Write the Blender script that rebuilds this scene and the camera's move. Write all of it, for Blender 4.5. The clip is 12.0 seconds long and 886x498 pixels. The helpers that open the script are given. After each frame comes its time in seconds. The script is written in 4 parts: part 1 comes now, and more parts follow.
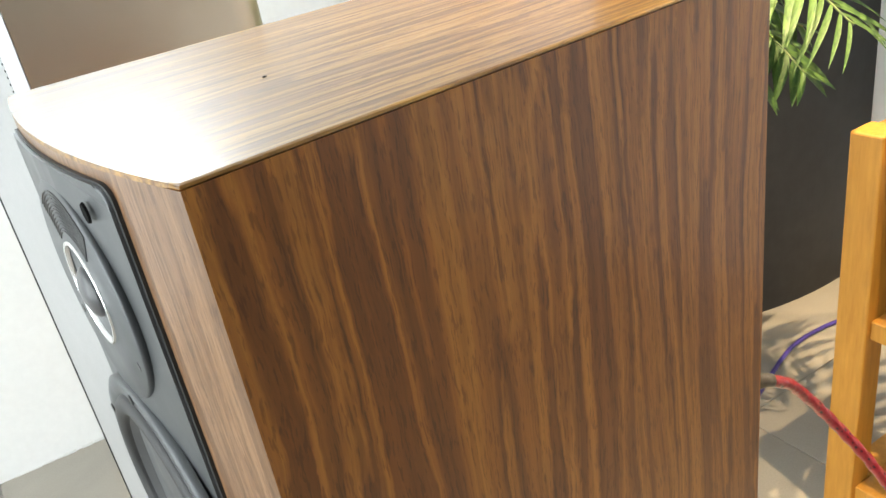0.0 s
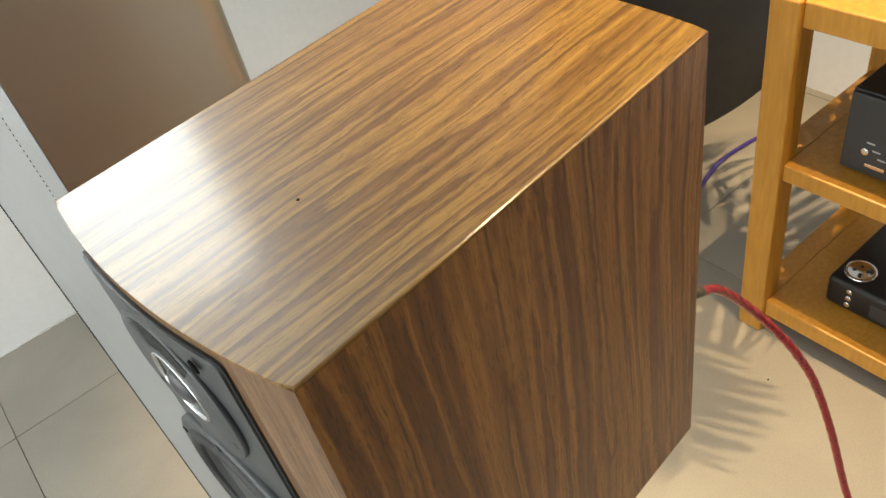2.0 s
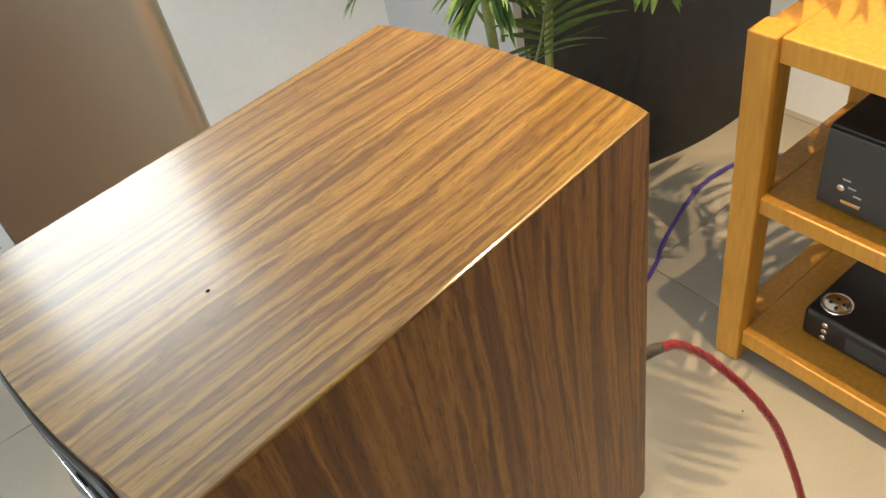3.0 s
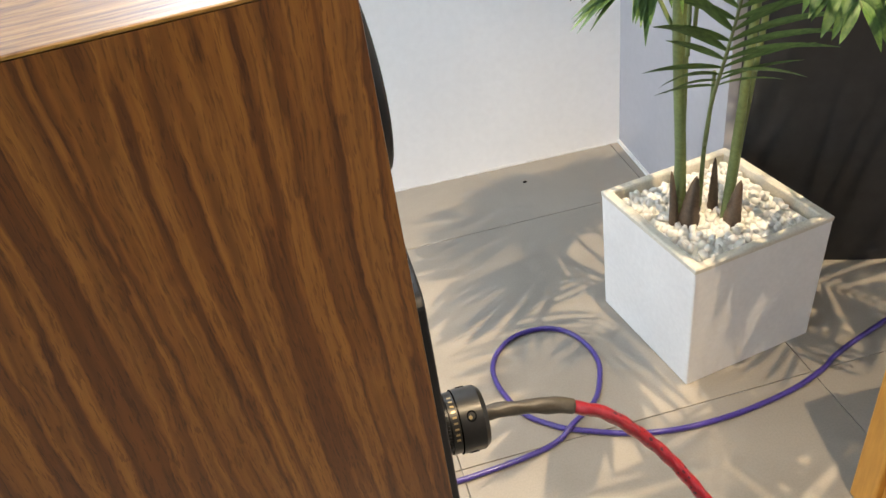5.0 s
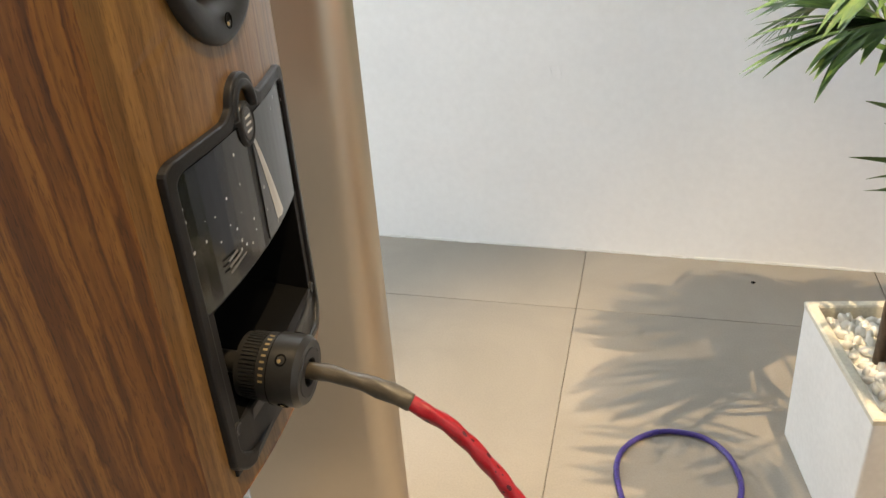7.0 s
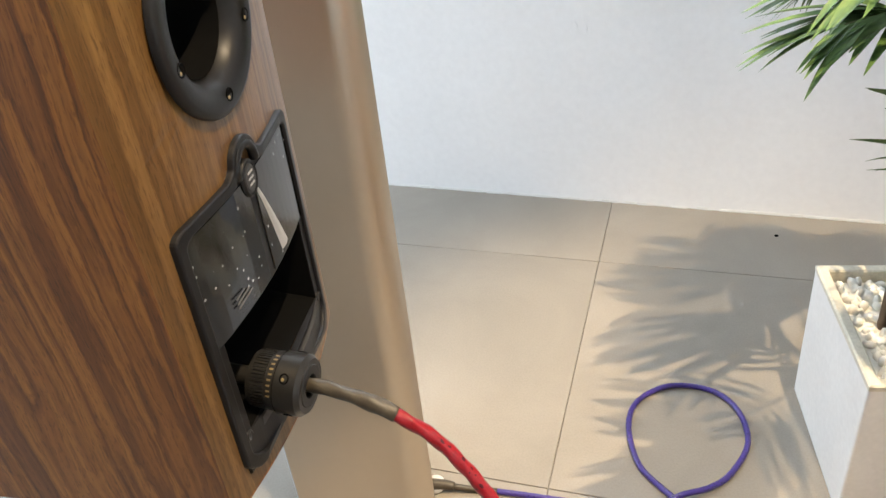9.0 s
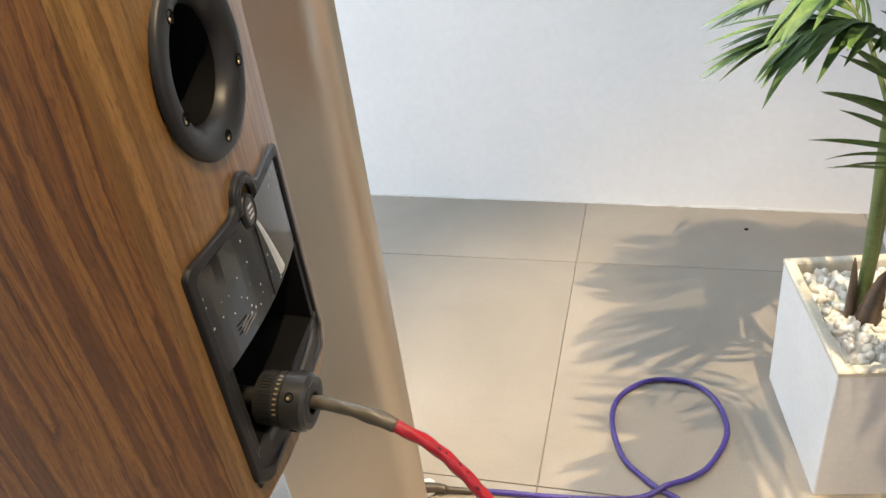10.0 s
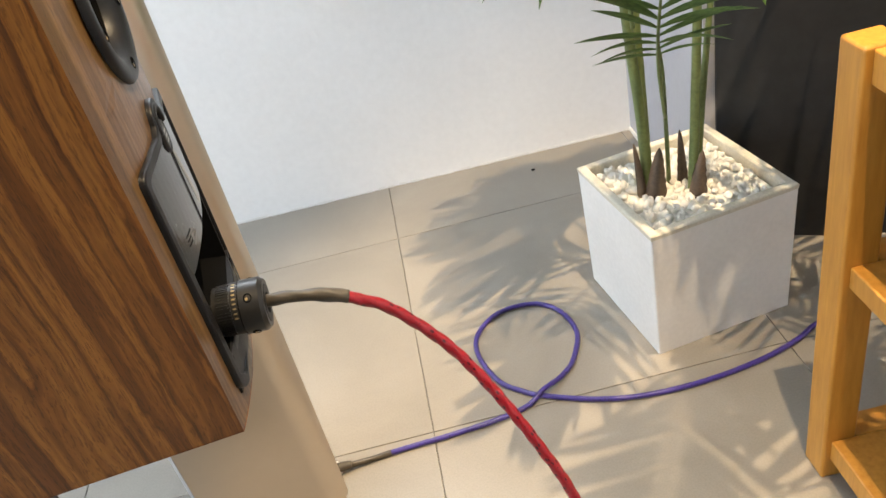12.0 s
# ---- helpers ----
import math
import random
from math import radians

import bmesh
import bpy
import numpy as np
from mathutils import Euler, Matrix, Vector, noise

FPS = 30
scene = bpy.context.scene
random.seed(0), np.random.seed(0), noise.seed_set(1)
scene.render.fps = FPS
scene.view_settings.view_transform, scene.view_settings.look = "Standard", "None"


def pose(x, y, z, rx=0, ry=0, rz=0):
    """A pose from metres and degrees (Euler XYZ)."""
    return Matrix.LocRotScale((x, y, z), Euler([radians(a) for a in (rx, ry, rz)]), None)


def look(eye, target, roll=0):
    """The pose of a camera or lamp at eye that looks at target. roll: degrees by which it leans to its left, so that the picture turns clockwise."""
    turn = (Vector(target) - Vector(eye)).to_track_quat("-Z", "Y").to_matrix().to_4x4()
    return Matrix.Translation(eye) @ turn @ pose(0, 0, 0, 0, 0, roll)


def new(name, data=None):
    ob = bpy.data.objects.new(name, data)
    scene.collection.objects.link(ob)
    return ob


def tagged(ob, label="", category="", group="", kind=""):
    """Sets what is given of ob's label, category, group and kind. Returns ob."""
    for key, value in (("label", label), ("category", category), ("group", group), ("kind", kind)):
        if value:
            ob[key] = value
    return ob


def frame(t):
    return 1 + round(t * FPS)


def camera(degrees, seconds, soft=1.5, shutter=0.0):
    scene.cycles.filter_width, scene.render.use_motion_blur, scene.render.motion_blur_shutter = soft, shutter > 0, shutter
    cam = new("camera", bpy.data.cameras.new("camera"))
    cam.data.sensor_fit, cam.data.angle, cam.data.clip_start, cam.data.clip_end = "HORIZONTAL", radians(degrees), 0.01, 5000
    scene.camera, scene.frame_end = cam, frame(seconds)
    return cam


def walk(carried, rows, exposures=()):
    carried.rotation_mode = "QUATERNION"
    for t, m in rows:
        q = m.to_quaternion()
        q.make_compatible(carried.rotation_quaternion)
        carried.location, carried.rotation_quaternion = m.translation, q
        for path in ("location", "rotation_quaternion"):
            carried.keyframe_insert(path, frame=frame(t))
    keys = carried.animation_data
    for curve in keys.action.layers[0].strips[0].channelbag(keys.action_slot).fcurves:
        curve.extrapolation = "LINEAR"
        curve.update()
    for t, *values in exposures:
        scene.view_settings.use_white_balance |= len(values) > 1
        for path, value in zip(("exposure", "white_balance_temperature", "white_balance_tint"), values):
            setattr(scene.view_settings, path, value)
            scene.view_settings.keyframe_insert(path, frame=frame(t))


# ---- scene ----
cam = camera(58.2, 12.0)
# seconds, stops, kelvin, tint: the clip's camera drifts from cool to warm and back
EXPOSURES = [(0.0, 0.48, 7300, 10), (0.5, 0.26, 6500, 10), (1.0, 0.02, 6100, 10), (1.5, -0.10, 6600, 10), (2.0, -0.22, 7700, 10), (2.5, -0.20, 7750, 10), (3.2, -0.18, 7700, 10),
             (5.0, 0.02, 6650, 14), (5.5, 0.10, 6900, 14), (6.5, -0.05, 7100, 14), (7.0, -0.08, 7300, 14), (9.0, 0.10, 6700, 14), (10.5, 0.10, 6650, 14), (12.0, 0.09, 6850, 14)]
PATH = [
    (0, (-0.419, -0.248, 1.335), (0.604, 1.226, 0.452), -10.0),
    (0.2, (-0.41, -0.24, 1.369), (0.579, 1.2, 0.394), -9.9),
    (0.5, (-0.406, -0.249, 1.404), (0.546, 1.164, 0.355), -11.2),
    (1, (-0.415, -0.242, 1.454), (0.483, 1.1, 0.275), -13.9),
    (1.5, (-0.413, -0.209, 1.499), (0.473, 1.049, 0.221), -15.1),
    (2, (-0.422, -0.232, 1.517), (0.481, 0.962, 0.191), -13.9),
    (2.5, (-0.384, -0.227, 1.532), (0.545, 0.946, 0.205), -13.2),
    (3, (-0.355, -0.228, 1.533), (0.563, 0.954, 0.206), -12.4),
    (3.2, (-0.337, -0.231, 1.535), (0.559, 0.969, 0.209), -11.8),
    (4.8, (-0.096, -0.314, 1.381), (0.404, 1.194, 0.165), -9.8),
    (5, (-0.067, -0.32, 1.35), (0.353, 1.235, 0.164), -8.8),
    (5.5, (-0.001, -0.363, 1.303), (0.251, 1.281, 0.192), -7.7),
    (6, (0.073, -0.378, 1.254), (0.14, 1.345, 0.241), -5.9),
    (6.5, (0.134, -0.347, 1.21), (0.02, 1.405, 0.252), -4.6),
    (7, (0.209, -0.333, 1.209), (-0.066, 1.396, 0.243), -4.0),
    (7.2, (0.22, -0.335, 1.217), (-0.093, 1.374, 0.228), -4.1),
    (8.8, (0.257, -0.339, 1.295), (-0.124, 1.279, 0.183), -6.0),
    (9, (0.264, -0.347, 1.308), (-0.115, 1.27, 0.194), -6.3),
    (9.5, (0.274, -0.358, 1.323), (-0.082, 1.26, 0.203), -6.9),
    (10, (0.263, -0.375, 1.345), (-0.06, 1.253, 0.229), -7.7),
    (10.5, (0.252, -0.396, 1.36), (-0.02, 1.249, 0.256), -8.8),
    (11, (0.227, -0.416, 1.354), (0.049, 1.247, 0.258), -10.3),
    (11.5, (0.193, -0.465, 1.335), (0.134, 1.209, 0.242), -12.2),
    (12, (0.137, -0.524, 1.289), (0.347, 1.122, 0.173), -13.9),
]
walk(cam, [(t, look(eye, target, roll)) for t, eye, target, roll in PATH], EXPOSURES)

# ---- world and lights ----
ROOM = Matrix.Translation((0.3, 1.8275, 0)) @ Matrix.Rotation(radians(-7.95), 4, "Z")   # u along the white wall, v away from it is negative
CEIL = 2.8

world = bpy.data.worlds.new("sky")
scene.world = world
world.use_nodes = True
wn = world.node_tree
sky = wn.nodes.new("ShaderNodeTexSky")
sky.sky_type, sky.sun_disc, sky.sun_elevation, sky.sun_rotation = "NISHITA", False, radians(40), radians(250)
wn.nodes["Background"].inputs[1].default_value = 0.12
wn.links.new(sky.outputs[0], wn.nodes["Background"].inputs[0])


def lamp(name, kind, m, energy, colour, **more):
    data = bpy.data.lights.new(name, kind)
    data.energy, data.color = energy, colour
    ob = new(name, data)
    ob.matrix_world = m
    if kind == "AREA":
        data.shape, data.size, data.size_y = "RECTANGLE", more["size"][0], more["size"][1]
    if kind == "SPOT":
        data.spot_size, data.spot_blend, data.shadow_soft_size = radians(more["cone"]), 0.6, more["soft"]
    return ob


WARM = (1.0, 0.79, 0.50)
COOL = (0.72, 0.87, 1.0)
SPOTS = [((0.84, 0.60), (0.74, 0.66, 0.0), 295, 56), ((0.655, -0.145), (0.50, 0.16, 0.0), 185, 62)]
for (sx, sy), aim, watts, cone in SPOTS:
    lamp("spot_lamp", "SPOT", look((sx, sy, CEIL - 0.09), aim), watts, WARM, cone=cone, soft=0.010)
lamp("shopfront_daylight", "AREA", ROOM @ look((-3.02, -2.2, 1.35), (3, -2.0, 1.1)), 92, COOL, size=(4.2, 2.4))
# added lamp in the unseen window, makes the cool highlight on the cabinet top
lamp("highlight_window_lamp", "AREA", ROOM @ look((-0.22, 0.05, 2.335), (-0.22, -3, 2.1)), 24, COOL, size=(0.54, 0.80))


# ---- materials ----
def material(name):
    m = bpy.data.materials.new(name)
    m.use_nodes = True
    t = m.node_tree
    return m, t, t.nodes["Principled BSDF"]


def nd(t, kind, **inputs):
    n = t.nodes.new(kind)
    for k, v in inputs.items():
        n.inputs[k.replace("_", " ")].default_value = v
    return n


def ramp(t, source, stops):
    r = t.nodes.new("ShaderNodeValToRGB")
    while len(r.color_ramp.elements) < len(stops):
        r.color_ramp.elements.new(0.5)
    for e, (p, c) in zip(r.color_ramp.elements, stops):
        e.position, e.color = p, (*c, 1)
    t.links.new(source, r.inputs[0])
    return r.outputs[0]


def mapped(t, scale, coords="Object"):
    c = t.nodes.new("ShaderNodeTexCoord")
    mp = t.nodes.new("ShaderNodeMapping")
    mp.inputs["Scale"].default_value = scale
    t.links.new(c.outputs[coords], mp.inputs["Vector"])
    return mp.outputs[0]


def noise_of(t, vector, scale, detail=4.0, rough=0.55, distort=0.0):
    n = nd(t, "ShaderNodeTexNoise", Scale=scale, Detail=detail, Roughness=rough, Distortion=distort)
    t.links.new(vector, n.inputs["Vector"])
    return n.outputs[0]


def mixed(t, kind, fac, a, b):
    n = t.nodes.new("ShaderNodeMix")
    n.data_type, n.blend_type = "RGBA", kind
    for socket, value in ((n.inputs[0], fac), (n.inputs[6], a), (n.inputs[7], b)):
        if hasattr(value, "is_linked"):
            t.links.new(value, socket)
        elif isinstance(value, tuple):
            socket.default_value = (*value, 1)
        else:
            socket.default_value = value
    return n.outputs[2]


def maths(t, op, a, b):
    n = t.nodes.new("ShaderNodeMath")
    n.operation = op
    for socket, value in zip(n.inputs, (a, b)):
        if hasattr(value, "is_linked"):
            t.links.new(value, socket)
        else:
            socket.default_value = value
    return n.outputs[0]


def bumped(t, bsdf, height, strength, distance):
    b = nd(t, "ShaderNodeBump", Strength=strength, Distance=distance)
    t.links.new(height, b.inputs["Height"])
    t.links.new(b.outputs[0], bsdf.inputs["Normal"])


def plain(name, colour, rough, metal=0.0, spread=0.12, scale=30.0, bump=0.0, coat=0.0):
    """A surface of one colour with grain at two scales."""
    m, t, b = material(name)
    v = mapped(t, (1, 1, 1))
    fine, broad = noise_of(t, v, scale * 6, 5), noise_of(t, v, scale * 0.4, 3)
    both = maths(t, "ADD", maths(t, "MULTIPLY", fine, 0.5), maths(t, "MULTIPLY", broad, 0.5))
    lo, hi = tuple(c * (1 - spread) for c in colour), tuple(min(1, c * (1 + spread)) for c in colour)
    t.links.new(ramp(t, both, [(0.35, lo), (0.65, hi)]), b.inputs["Base Color"])
    b.inputs["Metallic"].default_value = metal
    t.links.new(ramp(t, broad, [(0.3, (rough * 0.85,) * 3), (0.7, (min(1, rough * 1.15),) * 3)]), b.inputs["Roughness"])
    b.inputs["Coat Weight"].default_value = coat
    if bump:
        bumped(t, b, fine, bump, 0.002)
    return m


def walnut(name, stretch, shift, coat, colours, fineness=44, wander=0.032, gloss=0.0):
    """Striped walnut veneer. stretch: how the grain is drawn out along x, y, z."""
    m, t, b = material(name)
    c = t.nodes.new("ShaderNodeTexCoord")
    mp = t.nodes.new("ShaderNodeMapping")
    mp.inputs["Location"].default_value = shift
    t.links.new(c.outputs["Object"], mp.inputs["Vector"])
    # slow bends of the grain
    bend = nd(t, "ShaderNodeTexNoise", Scale=7.0, Detail=2.0)
    mb = t.nodes.new("ShaderNodeMapping")
    mb.inputs["Scale"].default_value = tuple(0.35 if s < 0.2 else 1.0 for s in stretch)
    t.links.new(mp.outputs[0], mb.inputs["Vector"])
    t.links.new(mb.outputs[0], bend.inputs["Vector"])
    sub = t.nodes.new("ShaderNodeVectorMath")
    sub.operation = "MULTIPLY_ADD"
    sub.inputs[1].default_value = (wander, wander, wander)
    t.links.new(bend.outputs[1], sub.inputs[0])
    t.links.new(mp.outputs[0], sub.inputs[2])
    # small wiggles of the band edges
    mw = t.nodes.new("ShaderNodeMapping")
    mw.inputs["Scale"].default_value = tuple(0.55 if s < 0.2 else 1.0 for s in stretch)
    t.links.new(mp.outputs[0], mw.inputs["Vector"])
    wig = nd(t, "ShaderNodeTexNoise", Scale=75.0, Detail=3.0)
    t.links.new(mw.outputs[0], wig.inputs["Vector"])
    sub2 = t.nodes.new("ShaderNodeVectorMath")
    sub2.operation = "MULTIPLY_ADD"
    sub2.inputs[1].default_value = (0.0034, 0.0034, 0.0034)
    t.links.new(wig.outputs[1], sub2.inputs[0])
    t.links.new(sub.outputs[0], sub2.inputs[2])
    sub = sub2
    ms = t.nodes.new("ShaderNodeMapping")
    ms.inputs["Scale"].default_value = stretch
    t.links.new(sub.outputs[0], ms.inputs["Vector"])
    v = ms.outputs[0]
    bands = noise_of(t, v, fineness, 2.0, 0.55, 0.0)
    lines = noise_of(t, v, 270, 3, 0.62)
    mp2 = t.nodes.new("ShaderNodeMapping")
    mp2.inputs["Scale"].default_value = tuple(1.0 if s > 0.2 else 0.085 for s in stretch)
    t.links.new(sub.outputs[0], mp2.inputs["Vector"])
    pores = noise_of(t, mp2.outputs[0], 820, 2, 0.6)
    mp3 = t.nodes.new("ShaderNodeMapping")
    mp3.inputs["Scale"].default_value = tuple(1.0 if s > 0.2 else 0.045 for s in stretch)
    t.links.new(sub.outputs[0], mp3.inputs["Vector"])
    ragged = noise_of(t, mp3.outputs[0], 150, 3, 0.6)
    edge = maths(t, "ADD", bands, maths(t, "MULTIPLY", maths(t, "SUBTRACT", ragged, 0.5), 0.03))
    edge = maths(t, "ADD", edge, maths(t, "MULTIPLY", maths(t, "SUBTRACT", lines, 0.5), 0.07))
    dark, deep, mid, pale = colours
    base = ramp(t, edge, [(0.30, dark), (0.365, deep), (0.385, mid), (0.43, pale), (0.455, mid), (0.495, mid), (0.51, dark), (0.555, deep), (0.575, mid), (0.61, pale), (0.66, mid), (0.70, dark)])
    base = mixed(t, "MULTIPLY", 0.75, base, ramp(t, lines, [(0.36, (0.62, 0.58, 0.54)), (0.60, (1.12, 1.1, 1.08))]))
    base = mixed(t, "MULTIPLY", 0.6, base, ramp(t, pores, [(0.37, (0.42, 0.37, 0.33)), (0.45, (1, 1, 1))]))
    t.links.new(base, b.inputs["Base Color"])
    t.links.new(ramp(t, lines, [(0.3, (0.46 - gloss,) * 3), (0.7, (0.38 - gloss,) * 3)]), b.inputs["Roughness"])
    b.inputs["Coat Weight"].default_value, b.inputs["Coat Roughness"].default_value = coat, 0.15
    bumped(t, b, pores, 0.12, 0.0006)
    return m


def beech(name):
    m, t, b = material(name)
    v = mapped(t, (1, 1, 0.12))
    grain, broad = noise_of(t, v, 90, 4, 0.6), noise_of(t, mapped(t, (1, 1, 1)), 6, 3)
    col = ramp(t, grain, [(0.3, (0.45, 0.195, 0.028)), (0.7, (0.58, 0.275, 0.046))])
    col = mixed(t, "MULTIPLY", 0.5, col, ramp(t, broad, [(0.3, (0.82, 0.8, 0.76)), (0.7, (1, 1, 1))]))
    t.links.new(col, b.inputs["Base Color"])
    b.inputs["Roughness"].default_value = 0.42
    bumped(t, b, grain, 0.08, 0.001)
    return m


def stone_tile(name, colour):
    m, t, b = material(name)
    v = mapped(t, (1, 1, 1), "Object")
    info = t.nodes.new("ShaderNodeObjectInfo")
    cloud, fine = noise_of(t, v, 2.2, 5, 0.6, 0.6), noise_of(t, v, 240, 4)
    smear = noise_of(t, mapped(t, (1.0, 1.6, 1.0), "Object"), 3.0, 6, 0.6, 0.8)
    c = ramp(t, cloud, [(0.3, tuple(x * 0.86 for x in colour)), (0.7, tuple(x * 1.1 for x in colour))])
    c = mixed(t, "MULTIPLY", 0.5, c, ramp(t, fine, [(0.35, (0.86, 0.86, 0.86)), (0.6, (1.04, 1.04, 1.04))]))
    c = mixed(t, "MULTIPLY", 0.5, c, ramp(t, info.outputs["Random"], [(0.0, (0.93, 0.93, 0.94)), (1.0, (1.04, 1.03, 1.02))]))
    t.links.new(c, b.inputs["Base Color"])
    t.links.new(ramp(t, smear, [(0.2, (0.28, 0.28, 0.28)), (0.8, (0.37, 0.37, 0.37))]), b.inputs["Roughness"])
    bumped(t, b, fine, 0.05, 0.001)
    return m


def leaf_green(name, dark, light, speckle):
    m, t, b = material(name)
    v = mapped(t, (1, 1, 1))
    info = t.nodes.new("ShaderNodeObjectInfo")
    veins = noise_of(t, mapped(t, (0.12, 1.0, 1.0)), 26, 3, 0.6)
    c = ramp(t, veins, [(0.32, dark), (0.68, light)])
    c = mixed(t, "MULTIPLY", 0.8, c, ramp(t, info.outputs["Random"], [(0.0, (0.7, 0.75, 0.7)), (1.0, (1.02, 1.02, 0.95))]))
    if speckle:
        spots = noise_of(t, v, 9, 3, 0.6)
        c = mixed(t, "MIX", ramp(t, spots, [(0.57, (0, 0, 0)), (0.68, (0.45, 0.45, 0.45))]), c, (0.115, 0.17, 0.038))
    t.links.new(c, b.inputs["Base Color"])
    b.inputs["Roughness"].default_value = 0.55
    b.inputs["Transmission Weight"].default_value = 0.0
    b.inputs["Subsurface Weight"].default_value = 0.0
    bumped(t, b, veins, 0.25, 0.002)
    return m


def braid(name, colour, dark, scale):
    """A braided sleeve: crossing strands along the cable's length."""
    m, t, b = material(name)
    c = t.nodes.new("ShaderNodeTexCoord")
    mp = t.nodes.new("ShaderNodeMapping")
    mp.inputs["Scale"].default_value = scale
    t.links.new(c.outputs["UV"], mp.inputs["Vector"])
    cells = nd(t, "ShaderNodeTexVoronoi", Scale=1.0, Randomness=0.55)
    t.links.new(mp.outputs[0], cells.inputs["Vector"])
    patches = noise_of(t, mp.outputs[0], 0.16, 3)
    strands = noise_of(t, mp.outputs[0], 2.2, 3)
    gap = maths(t, "MULTIPLY", maths(t, "LESS_THAN", cells.outputs[0], 0.28), maths(t, "GREATER_THAN", patches, 0.45))
    body = ramp(t, strands, [(0.3, tuple(0.62 * c + 0.38 * d for c, d in zip(colour, dark))), (0.7, colour)])
    t.links.new(mixed(t, "MIX", gap, body, dark), b.inputs["Base Color"])
    b.inputs["Roughness"].default_value = 0.30
    b.inputs["Coat Weight"].default_value, b.inputs["Coat Roughness"].default_value = 0.25, 0.12
    bumped(t, b, cells.outputs[0], 0.45, 0.0012)
    return m


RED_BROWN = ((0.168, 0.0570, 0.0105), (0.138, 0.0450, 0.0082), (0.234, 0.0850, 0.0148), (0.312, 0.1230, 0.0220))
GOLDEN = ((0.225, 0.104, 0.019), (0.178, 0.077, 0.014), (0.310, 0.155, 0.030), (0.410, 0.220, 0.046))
TAN = ((0.175, 0.088, 0.040), (0.155, 0.076, 0.034), (0.210, 0.110, 0.052), (0.240, 0.130, 0.064))
OLIVE = ((0.150, 0.076, 0.024), (0.130, 0.064, 0.019), (0.180, 0.094, 0.030), (0.205, 0.110, 0.036))
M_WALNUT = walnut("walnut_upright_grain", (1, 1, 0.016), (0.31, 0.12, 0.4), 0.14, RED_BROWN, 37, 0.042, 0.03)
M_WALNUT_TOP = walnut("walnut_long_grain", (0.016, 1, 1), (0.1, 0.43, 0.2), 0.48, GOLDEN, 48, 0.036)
M_WALNUT_REAR = walnut("walnut_plain_cut", (1, 1, 0.016), (0.7, 0.22, 0.1), 0.25, OLIVE, 30, 0.012, 0.06)
M_WALNUT_FRONT = walnut("walnut_straight_grain", (1, 1, 0.012), (0.2, 0.63, 0.3), 0.2, TAN, 70, 0.010, 0.04)
M_BEECH = beech("oiled_beech")
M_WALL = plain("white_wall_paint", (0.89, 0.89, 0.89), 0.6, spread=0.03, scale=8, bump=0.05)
# grey-white paint, darkened by the return wall's shade
M_GREY = plain("shaded_grey_wall_paint", (0.42, 0.42, 0.45), 0.6, spread=0.04, scale=8, bump=0.05)
M_DARK = plain("charcoal_wall_finish", (0.017, 0.017, 0.018), 0.6, spread=0.35, scale=4, bump=0.08)
M_CEIL = plain("ceiling_paint", (0.75, 0.75, 0.74), 0.7, spread=0.03)
M_TILE = stone_tile("grey_beige_porcelain", (0.318, 0.290, 0.250))
M_GROUT = plain("cement_grout", (0.24, 0.225, 0.205), 0.9, spread=0.2, scale=40)
M_SATIN = plain("satin_champagne_lacquer", (0.56, 0.485, 0.395), 0.37, metal=0.85, spread=0.015, scale=10)
M_SILVER = plain("silver_grey_baffle", (0.38, 0.38, 0.38), 0.42, metal=0.35, spread=0.05, scale=40)
M_ALU = plain("anodised_grey_aluminium", (0.080, 0.085, 0.090), 0.42, metal=0.35, spread=0.05, scale=60)
M_BRIGHT = plain("polished_aluminium", (0.75, 0.75, 0.76), 0.18, metal=1.0, spread=0.03)
M_DOME = plain("coated_fabric_dome", (0.06, 0.06, 0.065), 0.3, spread=0.1)
M_CONE = plain("matt_black_cone", (0.025, 0.025, 0.027), 0.45, spread=0.15)
M_RUBBER = plain("black_rubber", (0.015, 0.015, 0.016), 0.5, spread=0.2)
M_BLACK = plain("black_moulded_plastic", (0.013, 0.013, 0.014), 0.42, spread=0.15, scale=80, bump=0.05)
# near black that holds the shade of recesses; the grit specks wear it too
M_VOID = plain("recess_shade_and_grit_black", (0.004, 0.004, 0.004), 0.8)
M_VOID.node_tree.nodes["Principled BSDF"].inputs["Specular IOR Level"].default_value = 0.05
M_BLACK.node_tree.nodes["Principled BSDF"].inputs["Specular IOR Level"].default_value = 0.28
M_PLUG = plain("gunmetal_plug", (0.032, 0.030, 0.027), 0.34, metal=0.45, spread=0.12, scale=60)
M_GOLD = plain("gold_print", (0.42, 0.31, 0.15), 0.35, metal=0.6)
M_SLEEVE = plain("olive_heat_shrink", (0.062, 0.050, 0.034), 0.4, spread=0.2, scale=40, bump=0.2)
M_RED = braid("red_braided_sleeve", (0.33, 0.010, 0.017), (0.050, 0.002, 0.004), (125, 7.0, 1))
M_PURPLE = braid("purple_woven_jacket", (0.062, 0.038, 0.275), (0.020, 0.012, 0.09), (170, 6.0, 1))
M_PLANTER = plain("whitewashed_planter", (0.82, 0.81, 0.79), 0.62, spread=0.05, scale=14, bump=0.15)
M_RIM = plain("worn_planter_rim", (0.66, 0.62, 0.52), 0.6, spread=0.16, scale=30, bump=0.2)
M_PEBBLE = plain("white_marble_pebble", (0.84, 0.82, 0.77), 0.5, spread=0.1, scale=60)
M_LEAF = leaf_green("palm_leaf", (0.046, 0.105, 0.026), (0.135, 0.24, 0.06), False)
